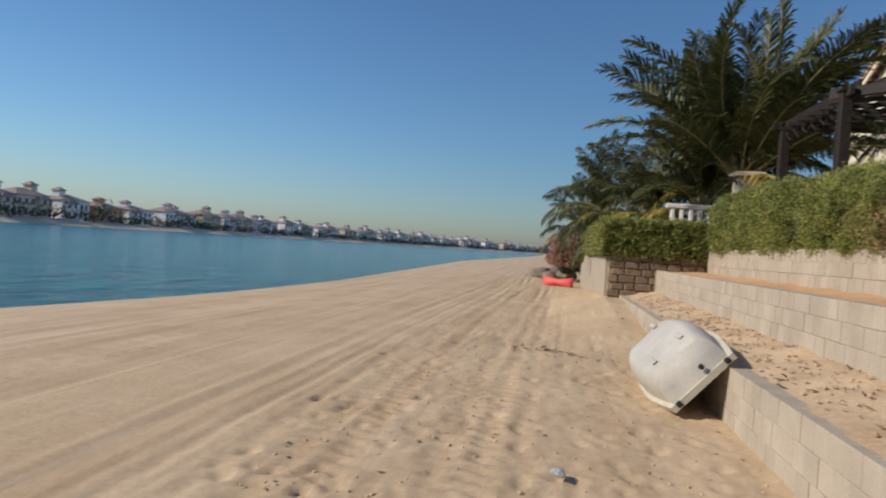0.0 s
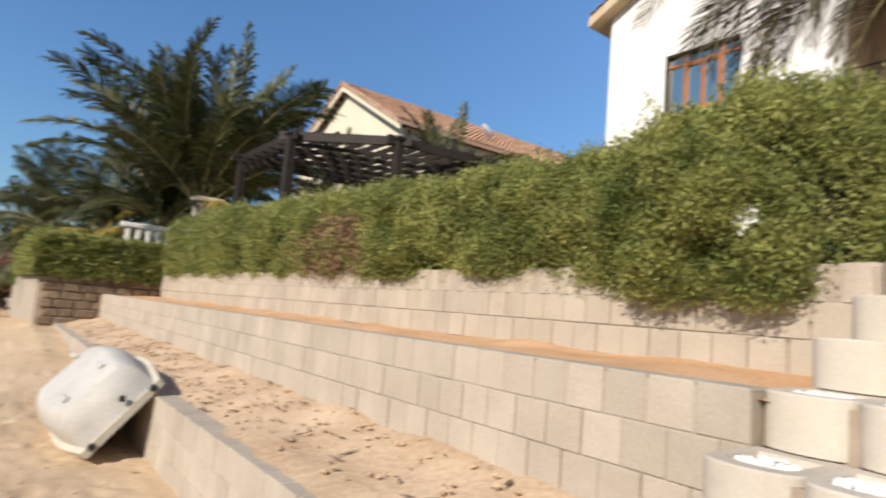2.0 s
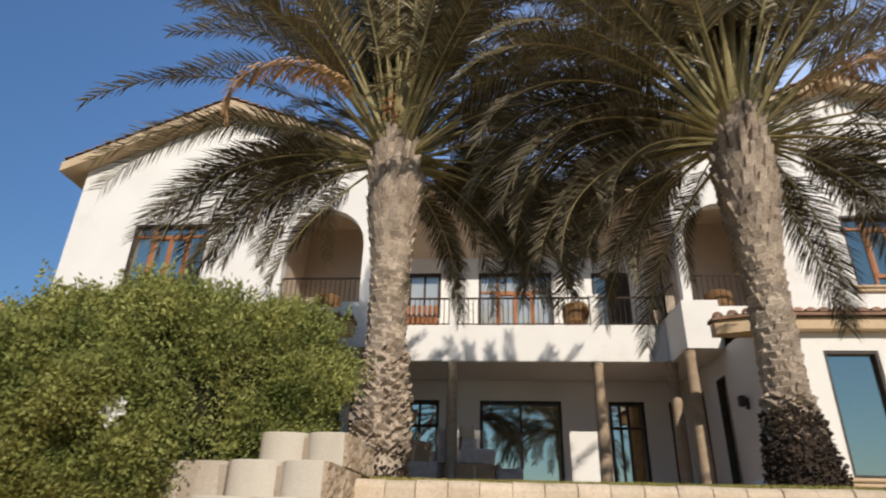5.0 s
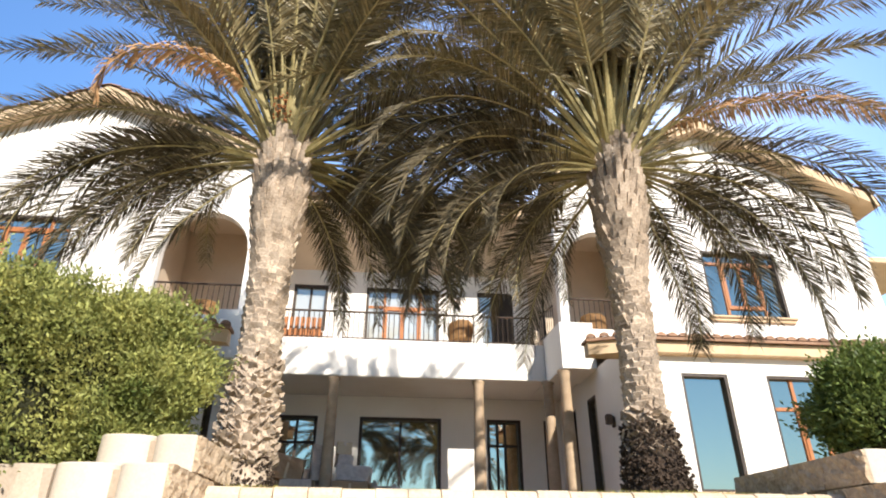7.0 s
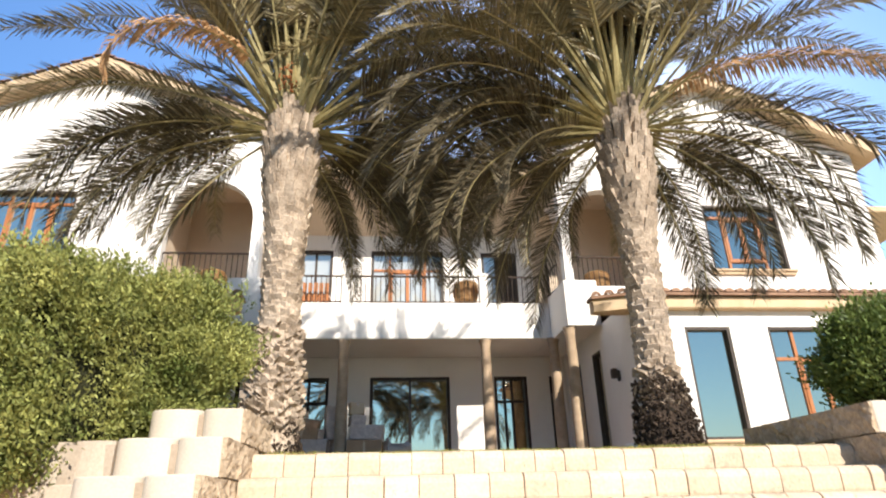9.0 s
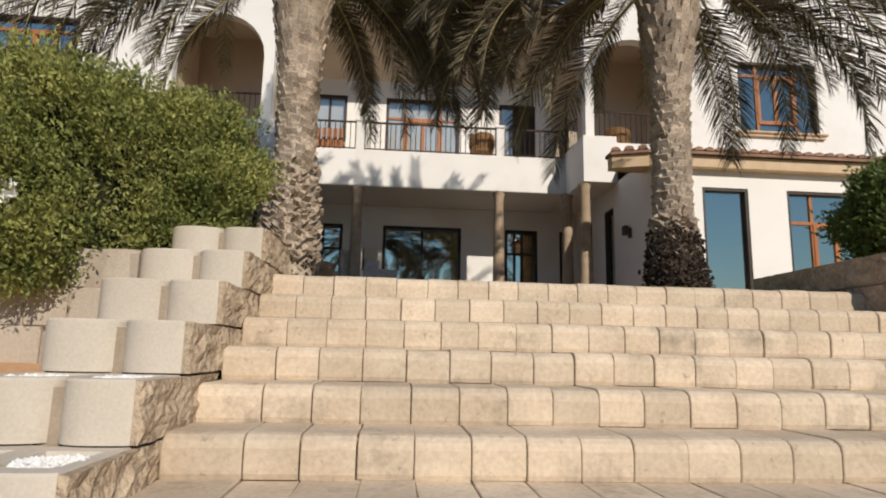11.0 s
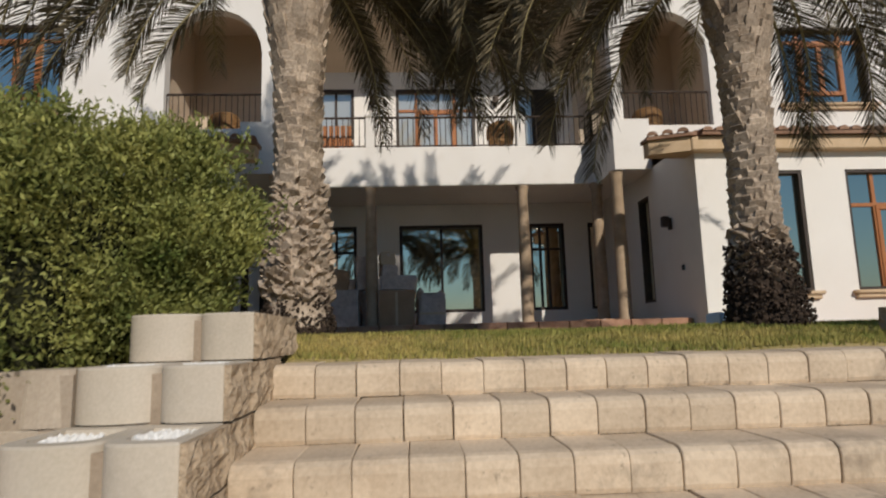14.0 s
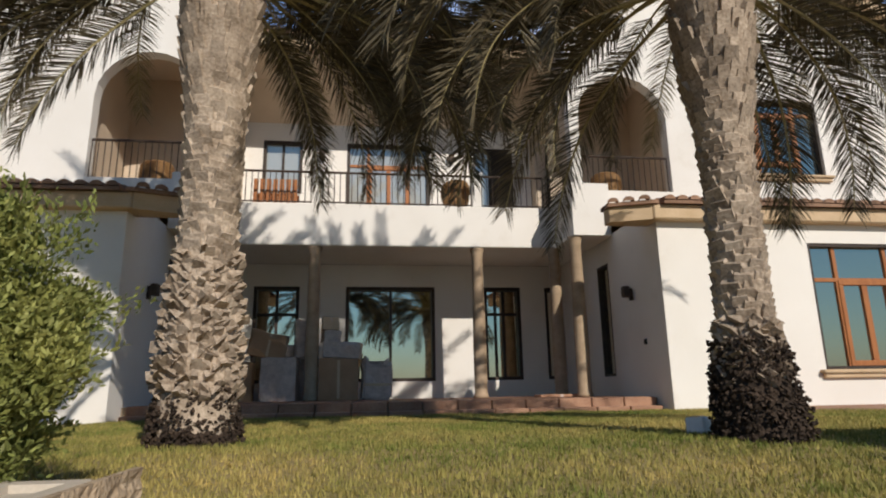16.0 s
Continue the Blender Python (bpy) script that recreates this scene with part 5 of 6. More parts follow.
def pergola():
    root = empty("pergola", pose(8, 15, 2.1), "dark stained timber garden pergola", "pergola")
    m = root.matrix_world.inverted()
    k = 1.12
    ex, ey, ez = 1.2, 0.4, 1.64

    def far(x, y):
        return ex + (x - ex) * k, ey + (y - ey) * k
    top = ez + (5.2 - ez) * k
    posts = [far(5.94, 15.43), far(5.94, 12.39), far(7.6, 10.8), far(9.6, 10.6), far(9.8, 15.4)]
    for x, y in posts:
        bm = box(x - 0.11, x + 0.11, y - 0.11, y + 0.11, 2.05, top - 0.05, 0.012)
        add_box(bm, x - 0.15, x + 0.15, y - 0.15, y + 0.15, top - 0.12, top - 0.04, 0.01)
        part("post", bm, M["pergola"], root, at=m)
    (xa, ya), (xb, yb), (xc, yc), (xd, yd), (xe, ye) = posts

    def beam(a, b, z, w=0.09, h=0.22, name="beam"):
        d = Vector((b[0] - a[0], b[1] - a[1], 0))
        q = math.degrees(math.atan2(d.y, d.x))
        part(name, box(-0.3, d.length + 0.3, -w / 2, w / 2, -h, 0, 0.01), M["pergola"], root, at=m @ pose(a[0], a[1], z, 0, 0, q))
    beam(posts[0], posts[1], top - 0.02)
    beam(posts[1], posts[2], top - 0.02)
    beam(posts[2], posts[3], top - 0.02)
    beam(posts[0], posts[4], top - 0.02)
    beam(posts[4], posts[3], top - 0.02)
    for i in range(11):
        t = (i + 0.5) / 11
        a = (xa + (xe - xa) * t, ya + 0.2)
        b = (xb + (xd - xb) * t, yb + (yd - yb) * t + 0.2)
        beam(a, b, top + 0.12, 0.06, 0.14, "rafter")
    for i in range(6):
        beam((xb, yb + (ya - yb) * i / 6), (xd, yd + (ye - yd) * i / 6), top - 0.25, 0.05, 0.1, "slat")
    # crossed lattice under the beam
    n = 7
    for i in range(n):
        y0, y1 = yb + (ya - yb) * i / n, yb + (ya - yb) * (i + 1) / n
        for za, zc in ((top - 0.25, top - 0.6), (top - 0.6, top - 0.25)):
            part("lattice", tube([(xa, y0, za), (xa, y1, zc)], [0.02, 0.02], 4), M["pergola"], root, at=m)


pergola()


def neighbour_house():
    x0, yk, zk = 14.2, 26.6, 12.3
    yr, yl, ze = 21.0, 32.2, 9.3
    root = empty("neighbour_villa", pose(18, yk, 2), "cream neighbouring villa with terracotta tile roof", "house")
    m = root.matrix_world.inverted()
    part("wall", panel([(yr + 0.4, 2), (yl - 0.4, 2), (yl - 0.4, ze), (yk, zk - 0.1), (yr + 0.4, ze)], [], xwall(x0, 0.3), 1), M["cream"], root, at=m)
    part("wall", box(x0 + 0.3, 30, yr + 0.4, yr + 0.7, 2, ze), M["cream"], root, at=m)
    part("wall", box(x0 + 0.3, 30, yl - 0.7, yl - 0.4, 2, ze), M["cream"], root, at=m)
    for ye, d in ((yr, -1), (yl, 1)):
        bm = bmesh.new()
        n, cols = 22, 62
        bed = []
        for x in (x0 - 0.5, 30):
            for y, z in ((ye, ze - 0.05), (yk, zk), (yk, zk + 0.14), (ye, ze + 0.1)):
                bed.append(bm.verts.new((x, y, z)))
        for f in ((0, 1, 2, 3), (7, 6, 5, 4), (0, 4, 5, 1), (1, 5, 6, 2), (2, 6, 7, 3), (3, 7, 4, 0)):
            bm.faces.new([bed[i] for i in f])
        for c in range(cols):
            x = x0 - 0.45 + c * 0.255
            for r in range(n):
                ends = []
                for t, lift in ((r / n, 0.05), ((r + 1) / n, 0.0)):
                    y, z = ye + (yk - ye) * t, ze + 0.12 + (zk - ze) * t + lift
                    ends.append([bm.verts.new((x + dx, y, z + dz)) for dx, dz in ((-0.1, 0), (-0.05, 0.08), (0.05, 0.08), (0.1, 0))])
                for k in range(3):
                    bm.faces.new((ends[0][k], ends[0][k + 1], ends[1][k + 1], ends[1][k]))
        part("roof", bm, M["claytile"], root, "terracotta barrel-tiled roof", at=m)
        sl = (zk - ze) / (yk - ye)
        for i in range(14):
            t = (i + 0.5) / 14
            y, z = ye + (yk - ye) * t, ze - 0.2 + (zk - ze) * t
            part("eave_bracket", box(x0 - 0.3, x0, y - 0.05, y + 0.05, z - 0.02, z + 0.1), M["darkframe"], root, at=m)
        bm = bmesh.new()
        vs = [bm.verts.new(p) for p in ((x0 - 0.42, ye, ze - 0.3), (x0 - 0.42, yk, zk - 0.25), (x0 - 0.42, yk, zk - 0.02), (x0 - 0.42, ye, ze - 0.07), (x0 - 0.34, ye, ze - 0.3), (x0 - 0.34, yk, zk - 0.25), (x0 - 0.34, yk, zk - 0.02), (x0 - 0.34, ye, ze - 0.07))]
        for f in ((0, 1, 2, 3), (7, 6, 5, 4), (0, 4, 5, 1), (1, 5, 6, 2), (2, 6, 7, 3), (3, 7, 4, 0)):
            bm.faces.new([vs[i] for i in f])
        part("barge_board", bm, M["cream"], root, at=m)
    part("drain_pipe", tube([(x0 + 0.3, yr + 0.33, ze - 0.1), (x0 + 0.3, yr + 0.33, 3)], [0.05, 0.05], 6), M["darkframe"], root, at=m)
    for i in range(9):
        part("window", box(x0 + 1.6 + i * 1.1, x0 + 2.3 + i * 1.1, yr + 0.37, yr + 0.41, ze - 1.3, ze - 0.5), M["farglass"], root, at=m)
    bm = lathe([(0.02, -0.1), (0.25, -0.06), (0.42, 0.05)], 14, False)
    bmesh.ops.solidify(bm, geom=list(bm.faces), thickness=0.02)
    part("satellite_dish", bm, M["white"], root, "white satellite dish", at=m @ pose(19.6, 22.4, 10.65, 50, 0, 60))


neighbour_house()
pil = part("garden_pillar", box(5.9, 6.5, 18.9, 19.5, 2, 4.35, 0.03), M["cream"])
tagged(pil, "cream garden pillar with a moulded cap", "pillar")
part("cap", box(5.78, 6.62, 18.78, 19.62, 4.35, 4.5, 0.03), M["beige"], pil)
bal = part("balustrade", box(4.2, 6.8, 20.4, 20.6, 3.45, 3.6, 0.02), M["render"])
tagged(bal, "white garden balustrade behind the palms", "balustrade")
for i in range(9):
    part("baluster", box(4.35 + i * 0.28, 4.47 + i * 0.28, 20.43, 20.57, 2.0, 3.45, 0.02), M["render"], bal)


# ---- coconut palms ----
coco_fronds = []
for k, (st, bd) in enumerate(((84, 40), (74, 62), (60, 80), (42, 88), (20, 84), (-8, 66))):
    coco_fronds.append([frond_mesh("frond", 3.6, st, bd, 0.8, 72, M["coco"], -0.1, 1.2, 0.046, 300 + 10 * k + v, 0.2, curl=(-25, 25)[v]) for v in range(2)])
upright_fronds = [[frond_mesh("frond", 3.6, st, bd, 0.72, 90, M["coco"], 0.3, 0.6, 0.044, 400 + 10 * k + v, 0.2, curl=(-14, 14)[v]) for v in range(2)] for k, (st, bd) in enumerate(((89, 26), (84, 38), (76, 46), (66, 56), (56, 66), (40, 70)))]
yellow = frond_mesh("frond", 3.0, 15, 80, 0.65, 50, M["yellowfrond"], -0.1, 1.0, 0.06, 371, 0.2)


def coconut_palm(x, y, z, h, n, size, seed, label, yellows=1, spread=1.0, fronds=coco_fronds):
    rs = random.Random(seed)
    root = empty("coconut_palm", pose(x, y, z), label, "palm tree", "palms in the neighbouring garden")
    lean = (rs.uniform(-0.3, 0.3), rs.uniform(-0.3, 0.3))
    part("trunk", trunk_mesh(h, (0.2, 0.13), lean), M["boot"], root)
    for k in range(n):
        t = (k + 0.5) / n
        az = k * 137.5 + rs.uniform(-20, 20) + seed * 31
        at = pose(lean[0], lean[1], h, rs.uniform(-34, 34), rs.uniform(-12, 12), az) @ Matrix.Diagonal((*[size * rs.uniform(0.85, 1.12)] * 3, 1))
        part("frond", rs.choice(fronds[min(5, int(6 * t * spread))]), None, root, at=at)
    for k in range(yellows):
        part("yellow_frond", yellow, None, root, "yellowing frond", at=pose(lean[0], lean[1], h - 0.1, 0, 0, rs.uniform(180, 330)) @ Matrix.Diagonal((*[size * 0.9] * 3, 1)))


coconut_palm(6.55, 20.0, 2.0, 2.3, 50, 1.5, 1, "tall coconut palm with upswept feathery fronds", 1, 1.0, upright_fronds)
coconut_palm(5.2, 21.2, 2.0, 1.5, 34, 0.95, 2, "bushy coconut palm with browning lower fronds", 2, 1.0, upright_fronds)
coconut_palm(7.0, 23.0, 2.0, 2.5, 30, 1.1, 8, "coconut palm beside the neighbouring pergola", 1)
coconut_palm(4.3, 25.0, 2.0, 1.5, 28, 0.95, 3, "short coconut palm with drooping fronds", 3)
coconut_palm(3.4, 29.5, 2.0, 1.7, 30, 1.05, 4, "short coconut palm near the beach wall", 2)
coconut_palm(2.4, 40.0, 0.6, 2.6, 24, 1.0, 5, "small palm at the end of the beach wall", 2)
coconut_palm(11.7, 15.2, 2.0, 3.0, 12, 0.85, 6, "young palm rising behind the pergola", 0, 1.0, upright_fronds)
coconut_palm(11.4, 20.5, 2.0, 4.2, 30, 0.55, 7, "small fan of fronds before the neighbouring villa", 0)
bush("flowering_bush", 1.7, 38.0, 0.2, 1.4, 2.2, 1.4, 1800, 0.14, M["pinkleaf"], "pink flowering bush at the beach edge", 41)
bush("bush", 3.6, 33.0, 0.4, 1.8, 3.5, 1.6, 2200, 0.16, M["bushleaf"], "dark green shrubs behind the beach wall", 42)
for k, (x, y, s) in enumerate(((0.1, 40, 0.7), (0.9, 40.8, 0.8), (-0.6, 41, 0.5), (0.5, 39.4, 0.45), (1.5, 40.2, 0.7))):
    bm = bmesh.new()
    bmesh.ops.create_icosphere(bm, subdivisions=2, radius=s)
    for v in bm.verts:
        v.co *= 1 + 0.35 * noise.noise(v.co * 2 + Vector((k, 0, 0)))
        v.co.z *= 0.75
    tagged(part("boulder", bm, M["rockm"], at=pose(x, y, 0.25)), "dark brown boulder on the sand", "rock", "boulders on the beach")


# ---- boats and litter on the sand ----
def dinghy():
    """An upturned dinghy: hull towards +z, gunwale at z = 0, transom at y = 0, bow at +y."""
    L, B, D = 2.45, 1.0, 0.36
    root = new("dinghy")
    tagged(root, "upturned weathered white dinghy leaning on the low wall", "boat")
    ax = Vector((0.66, 0, 0.75)).normalized()
    az = Vector((-ax.z, 0, ax.x))
    ay = Vector((-0.06, 1, 0))
    root.matrix_world = Matrix(((ax.x, ay.x, az.x, 2.37), (ax.y, ay.y, az.y, 6.5), (ax.z, ay.z, az.z, 0.5), (0, 0, 0, 1)))
    bm = bmesh.new()
    rings = []
    n = 20
    for i in range(15):
        t = i / 14
        w = B / 2 * (1 - max(0, (t - 0.35) / 0.65) ** 2.6 * 0.6) * (0.74 + 0.26 * math.sin(math.pi / 2 * min(1, t * 2.2)))
        d = D * (1 - 0.45 * max(0, (t - 0.55) / 0.45) ** 2) * (0.93 + 0.07 * min(1, t * 5))
        ring = []
        for k in range(n + 1):
            a = math.pi * k / n
            c, s = math.cos(a), math.sin(a)
            z = d * min(1.0, 1.12 * s ** 0.5)
            x = w * math.copysign(abs(c) ** 0.42, c) * (1 - 0.12 * (z / d) ** 3)
            ring.append(bm.verts.new((x, L * t + 0.1 * (z / d) * (1 - t), z)))
        rings.append(ring)
    for a, b in zip(rings, rings[1:]):
        for k in range(n):
            bm.faces.new((a[k], a[k + 1], b[k + 1], b[k]))
    bm.faces.new(rings[0])
    bm.faces.new(rings[-1][::-1])
    part("hull", bm, M["hull"], root, smooth=True)
    bm = bmesh.new()
    rr = []
    for i in range(15):
        t = i / 14
        w = B / 2 * (1 - max(0, (t - 0.35) / 0.65) ** 2.6 * 0.6) * (0.74 + 0.26 * math.sin(math.pi / 2 * min(1, t * 2.2))) + 0.05
        rr.append([bm.verts.new(p) for p in ((-w, L * t - 0.03, -0.05), (-w, L * t - 0.03, 0.02), (w, L * t - 0.03, 0.02), (w, L * t - 0.03, -0.05))])
    for a, b in zip(rr, rr[1:]):
        for k in range(4):
            bm.faces.new((a[k], a[(k + 1) % 4], b[(k + 1) % 4], b[k]))
    bm.faces.new(rr[0][::-1])
    bm.faces.new(rr[-1])
    part("gunwale", bm, M["hullrim"], root, "thick moulded rim")
    for x in (-0.33, 0.33):
        part("fitting", box(x - 0.03, x + 0.03, -0.06, -0.02, -0.03, 0.03, 0.01), M["black"], root, "black rim fitting")
    part("drain_plug", lathe([(0.03, 0), (0.03, 0.03), (0.02, 0.04)], 10), M["black"], root, at=pose(0.1, -0.005, 0.12, 90))
    for x, y in ((-0.2, 0.5), (0.16, 1.9), (0.2, 0.55)):
        part("skid", box(x - 0.03, x + 0.03, y - 0.14, y + 0.14, 0.36, D + 0.02, 0.012), M["hull"], root)


dinghy()


def kayak():
    root = new("kayak")
    tagged(root, "faded red plastic kayak lying on the beach", "boat")
    root.matrix_world = pose(1.0, 31.0, 0.12, 0, 12, 55)
    L = 1.7
    bm = bmesh.new()
    rings = []
    for i in range(13):
        t = i / 12
        w = 0.33 * math.sin(math.pi * (0.04 + 0.92 * t)) ** 0.6
        rings.append([bm.verts.new((w * math.cos(a), L * (t - 0.5), 0.16 + (0.2 + 0.1 * abs(2 * t - 1) ** 2) * math.sin(a))) for a in [2 * math.pi * k / 10 for k in range(10)]])
    for a, b in zip(rings, rings[1:]):
        for k in range(10):
            bm.faces.new((a[k], a[(k + 1) % 10], b[(k + 1) % 10], b[k]))
    bm.faces.new(rings[0][::-1])
    bm.faces.new(rings[-1])
    part("hull", bm, M["red"], root, smooth=True)
    part("cockpit", lathe([(0.2, 0.3), (0.24, 0.4), (0.2, 0.42)], 12, False), M["black"], root)


kayak()
bm = bmesh.new()
bmesh.ops.create_icosphere(bm, subdivisions=2, radius=0.055)
for v in bm.verts:
    v.co *= 1 + 0.5 * noise.noise(v.co * 22)
    v.co.z *= 0.6
tagged(part("crushed_can", bm, M["metal"], at=pose(0.93, 4.33, 0.13)), "crumpled silver can on the sand", "litter")


def scatter(name, n, place, size, mat, label, flat=0.6, seed=1, long=1.0):
    """Small stones, twigs or shells, as one mesh."""
    rs = random.Random(seed)
    V, F = [], []
    for _ in range(n):
        x, y, z = place(rs)
        s = size * rs.uniform(0.4, 1.5)
        rot = Euler((rs.uniform(-0.3, 0.3), rs.uniform(-0.3, 0.3), rs.uniform(0, 6.28)))
        b = len(V)
        for v in ((1, 0, 0), (0, 1, 0), (-1, 0, 0), (0, -1, 0), (0, 0, 1), (0, 0, -1)):
            q = Vector((v[0] * s * long * rs.uniform(0.7, 1.2), v[1] * s * rs.uniform(0.7, 1.2), v[2] * s * flat))
            q.rotate(rot)
            V.append((x + q.x, y + q.y, z + q.z))
        F += [(b, b + 1, b + 4), (b + 1, b + 2, b + 4), (b + 2, b + 3, b + 4), (b + 3, b, b + 4), (b + 1, b, b + 5), (b + 2, b + 1, b + 5), (b + 3, b + 2, b + 5), (b, b + 3, b + 5)]
    return tagged(part(name, pydata(name, V, F, mat), None), label, name.replace("_", " "), "", "stuff")


def on_sand(rs):
    x, y = rs.uniform(-1.2, 2.55), 1.5 + 12 * rs.random() ** 1.3
    return x, y, sand_height(x, y) + 0.004


def on_terrace(rs):
    x, y = rs.uniform(2.82, 3.5), rs.uniform(1.2, 16)
    return x, y, 0.67 + 0.2 * max(0, min(1, (x - 2.75) / 0.8)) + 0.05 * noise.noise(Vector((x * 3, y * 2, 0))) + 0.01


scatter("sand_clods", 700, on_sand, 0.016, M["sand"], "small clods and shells on the sand", 0.6, 2)
scatter("dark_debris", 130, on_sand, 0.014, M["twig"], "dark bits of seaweed and twigs on the sand", 0.4, 3, 2.2)
scatter("terrace_stones", 420, on_terrace, 0.022, M["terrace"], "pale stones on the dry terrace", 0.6, 4)
scatter("terrace_twigs", 190, on_terrace, 0.011, M["twig"], "dead twigs and leaves on the dry terrace", 0.5, 5, 5)
scatter("drift_line", 110, lambda rs: ((lambda x: (x, 9.6 + 0.35 * x + 0.4 * math.sin(x * 3) + rs.gauss(0, 0.18), 0.105))(rs.uniform(0.2, 2.2))), 0.02, M["twig"], "line of dry seaweed on the sand", 0.5, 6, 2.5)

# ---- far shore ----
SHORE_LINE = [(-167, -300), (-167, 110), (-167, 330), (-132, 480), (-82, 610), (-26, 720), (60, 800), (400, 980)]


def along(s):
    """The place s metres along the far shore from y = 110, and its heading."""
    for (xa, ya), (xb, yb) in zip(SHORE_LINE[1:], SHORE_LINE[2:]):
        L = math.hypot(xb - xa, yb - ya)
        if s <= L:
            return xa + (xb - xa) * s / L, ya + (yb - ya) * s / L, math.atan2(-(xb - xa), yb - ya)
        s -= L
    return 400, 980, 0


bm = bmesh.new()
strips = []
for i, (x, y) in enumerate(SHORE_LINE):
    a, b = SHORE_LINE[max(i - 1, 0)], SHORE_LINE[min(i + 1, len(SHORE_LINE) - 1)]
    d = Vector((b[1] - a[1], a[0] - b[0], 0)).normalized()
    strips.append([bm.verts.new((x + d.x * o, y + d.y * o, z)) for o, z in ((20, -0.7), (14, 0.7), (9, 1.5), (-60, 1.6), (-600, 1.6))])
for a, b in zip(strips, strips[1:]):
    for k in range(4):
        bm.faces.new((a[k], a[k + 1], b[k + 1], b[k]))
structure("far_beach", part("far_beach", bm, M["farsand"]), "pale sand strip on the far shore", "sand")


def far_villa(kind):
    wall = (M["farwhite"], M["farcream"], M["farorange"], M["farwhite"])[kind]
    root = new("far_villa")
    tagged(root, ("white", "cream", "orange", "white gabled")[kind] + " waterfront villa with hipped roof and tower across the lagoon", "house", "villas on the far shore")
    part("wall", box(-5, 5, -7, 7, 0, 6.4), wall, root)

    def hip(x0, x1, y0, y1, z, h, o=0.6):
        bm = bmesh.new()
        c = [bm.verts.new(p) for p in ((x0 - o, y0 - o, z), (x1 + o, y0 - o, z), (x1 + o, y1 + o, z), (x0 - o, y1 + o, z))]
        d = min(x1 - x0, y1 - y0) / 2
        if x1 - x0 > y1 - y0:
            r = [bm.verts.new(p) for p in ((x0 + d, (y0 + y1) / 2, z + h), (x1 - d, (y0 + y1) / 2, z + h))]
            fs = ((c[0], c[1], r[1], r[0]), (c[1], c[2], r[1]), (c[2], c[3], r[0], r[1]), (c[3], c[0], r[0]))
        else:
            r = [bm.verts.new(p) for p in (((x0 + x1) / 2, y0 + d, z + h), ((x0 + x1) / 2, y1 - d + 0.01, z + h))]
            fs = ((c[0], c[1], r[0]), (c[1], c[2], r[1], r[0]), (c[2], c[3], r[1]), (c[3], c[0], r[0], r[1]))
        for f in fs:
            bm.faces.new(f)
        bm.faces.new(c[::-1])
        part("roof", bm, M["farroof"], root)
    hip(-5, 5, -7, 7, 6.4, 2.1)
    part("wall", box(4.9, 7, 1.0 if kind % 2 else -6, 6 if kind % 2 else -1, 0, 5.2), wall, root)
    hip(4.9, 7, 1.0 if kind % 2 else -6, 6 if kind % 2 else -1, 5.2, 1.3, 0.4)
    ty = (-3, 4, 0, 2)[kind]
    part("tower", box(-1.5, 1.5, ty - 1.4, ty + 1.4, 6.4, 9.6), wall, root)
    hip(-1.5, 1.5, ty - 1.4, ty + 1.4, 9.6, 1.2, 0.6)
    for y in (-5.6, -2.8, 0, 2.8, 5.2):
        for z, hh in ((0.5, 2.1), (3.7, 1.6)):
            x = 7.0 if (1.0 < y < 6 if kind % 2 else -6 < y < -1) and z < 3.7 else 5.0
            if z > 3 and ((1.0 < y < 6) if kind % 2 else (-6 < y < -1)):
                x = 7.0
            part("window", panel(arch(y - 0.6, y + 0.6, z, z + hh - 0.5, 6) if kind % 2 == 0 else rect(y - 0.6, y + 0.6, z, z + hh), [], xwall(x + 0.01, 0.05), 1), M["farglass"], root)
    return root


makers = [far_villa(k) for k in range(4)]
rs = random.Random(12)
order = [0, 3, 1, 1, 0, 2, 0, 3, 0]
for i in range(52):
    x, y, turn = along(6 + i * 16.5)
    m = pose(x + rs.uniform(-2, 2), y + rs.uniform(-2, 2), 1.5, 0, 0, math.degrees(turn)) @ Matrix.Diagonal((1, rs.uniform(0.85, 1.1), rs.uniform(0.85, 1.1), 1))
    k = order[(i + 0) % 9] if i < 9 else rs.choice((0, 0, 3, 1, 3, 1, 2 if i % 11 == 0 else 0))
    if makers[k] is not None and not makers[k].get("placed"):
        makers[k].matrix_world = m
        makers[k]["placed"] = 1
    else:
        ob = copy_thing(makers[k], Matrix.Identity(4))
        ob.matrix_basis = m
V, N = [], []
for i in range(1100):
    x, y, turn = along(rs.uniform(0, 860))
    o = 9.5 + rs.gauss(0, 1.2)
    V.append((x + o * math.cos(turn), y + o * math.sin(turn), 1.5 + abs(rs.gauss(0.7, 1.1)) * (1 + (noise.noise(Vector((y * 0.06, 0, 0))) > 0.1))))
    N.append((0.5, 0, 0.5))
tagged(part("far_trees", leaf_cloud("far_trees", V, N, 1.2, M["fartree"], 51, 10, 1.6), None), "dark garden trees along the far shore", "trees", "", "stuff")

# ---- grass ----
rsn = np.random.RandomState(6)


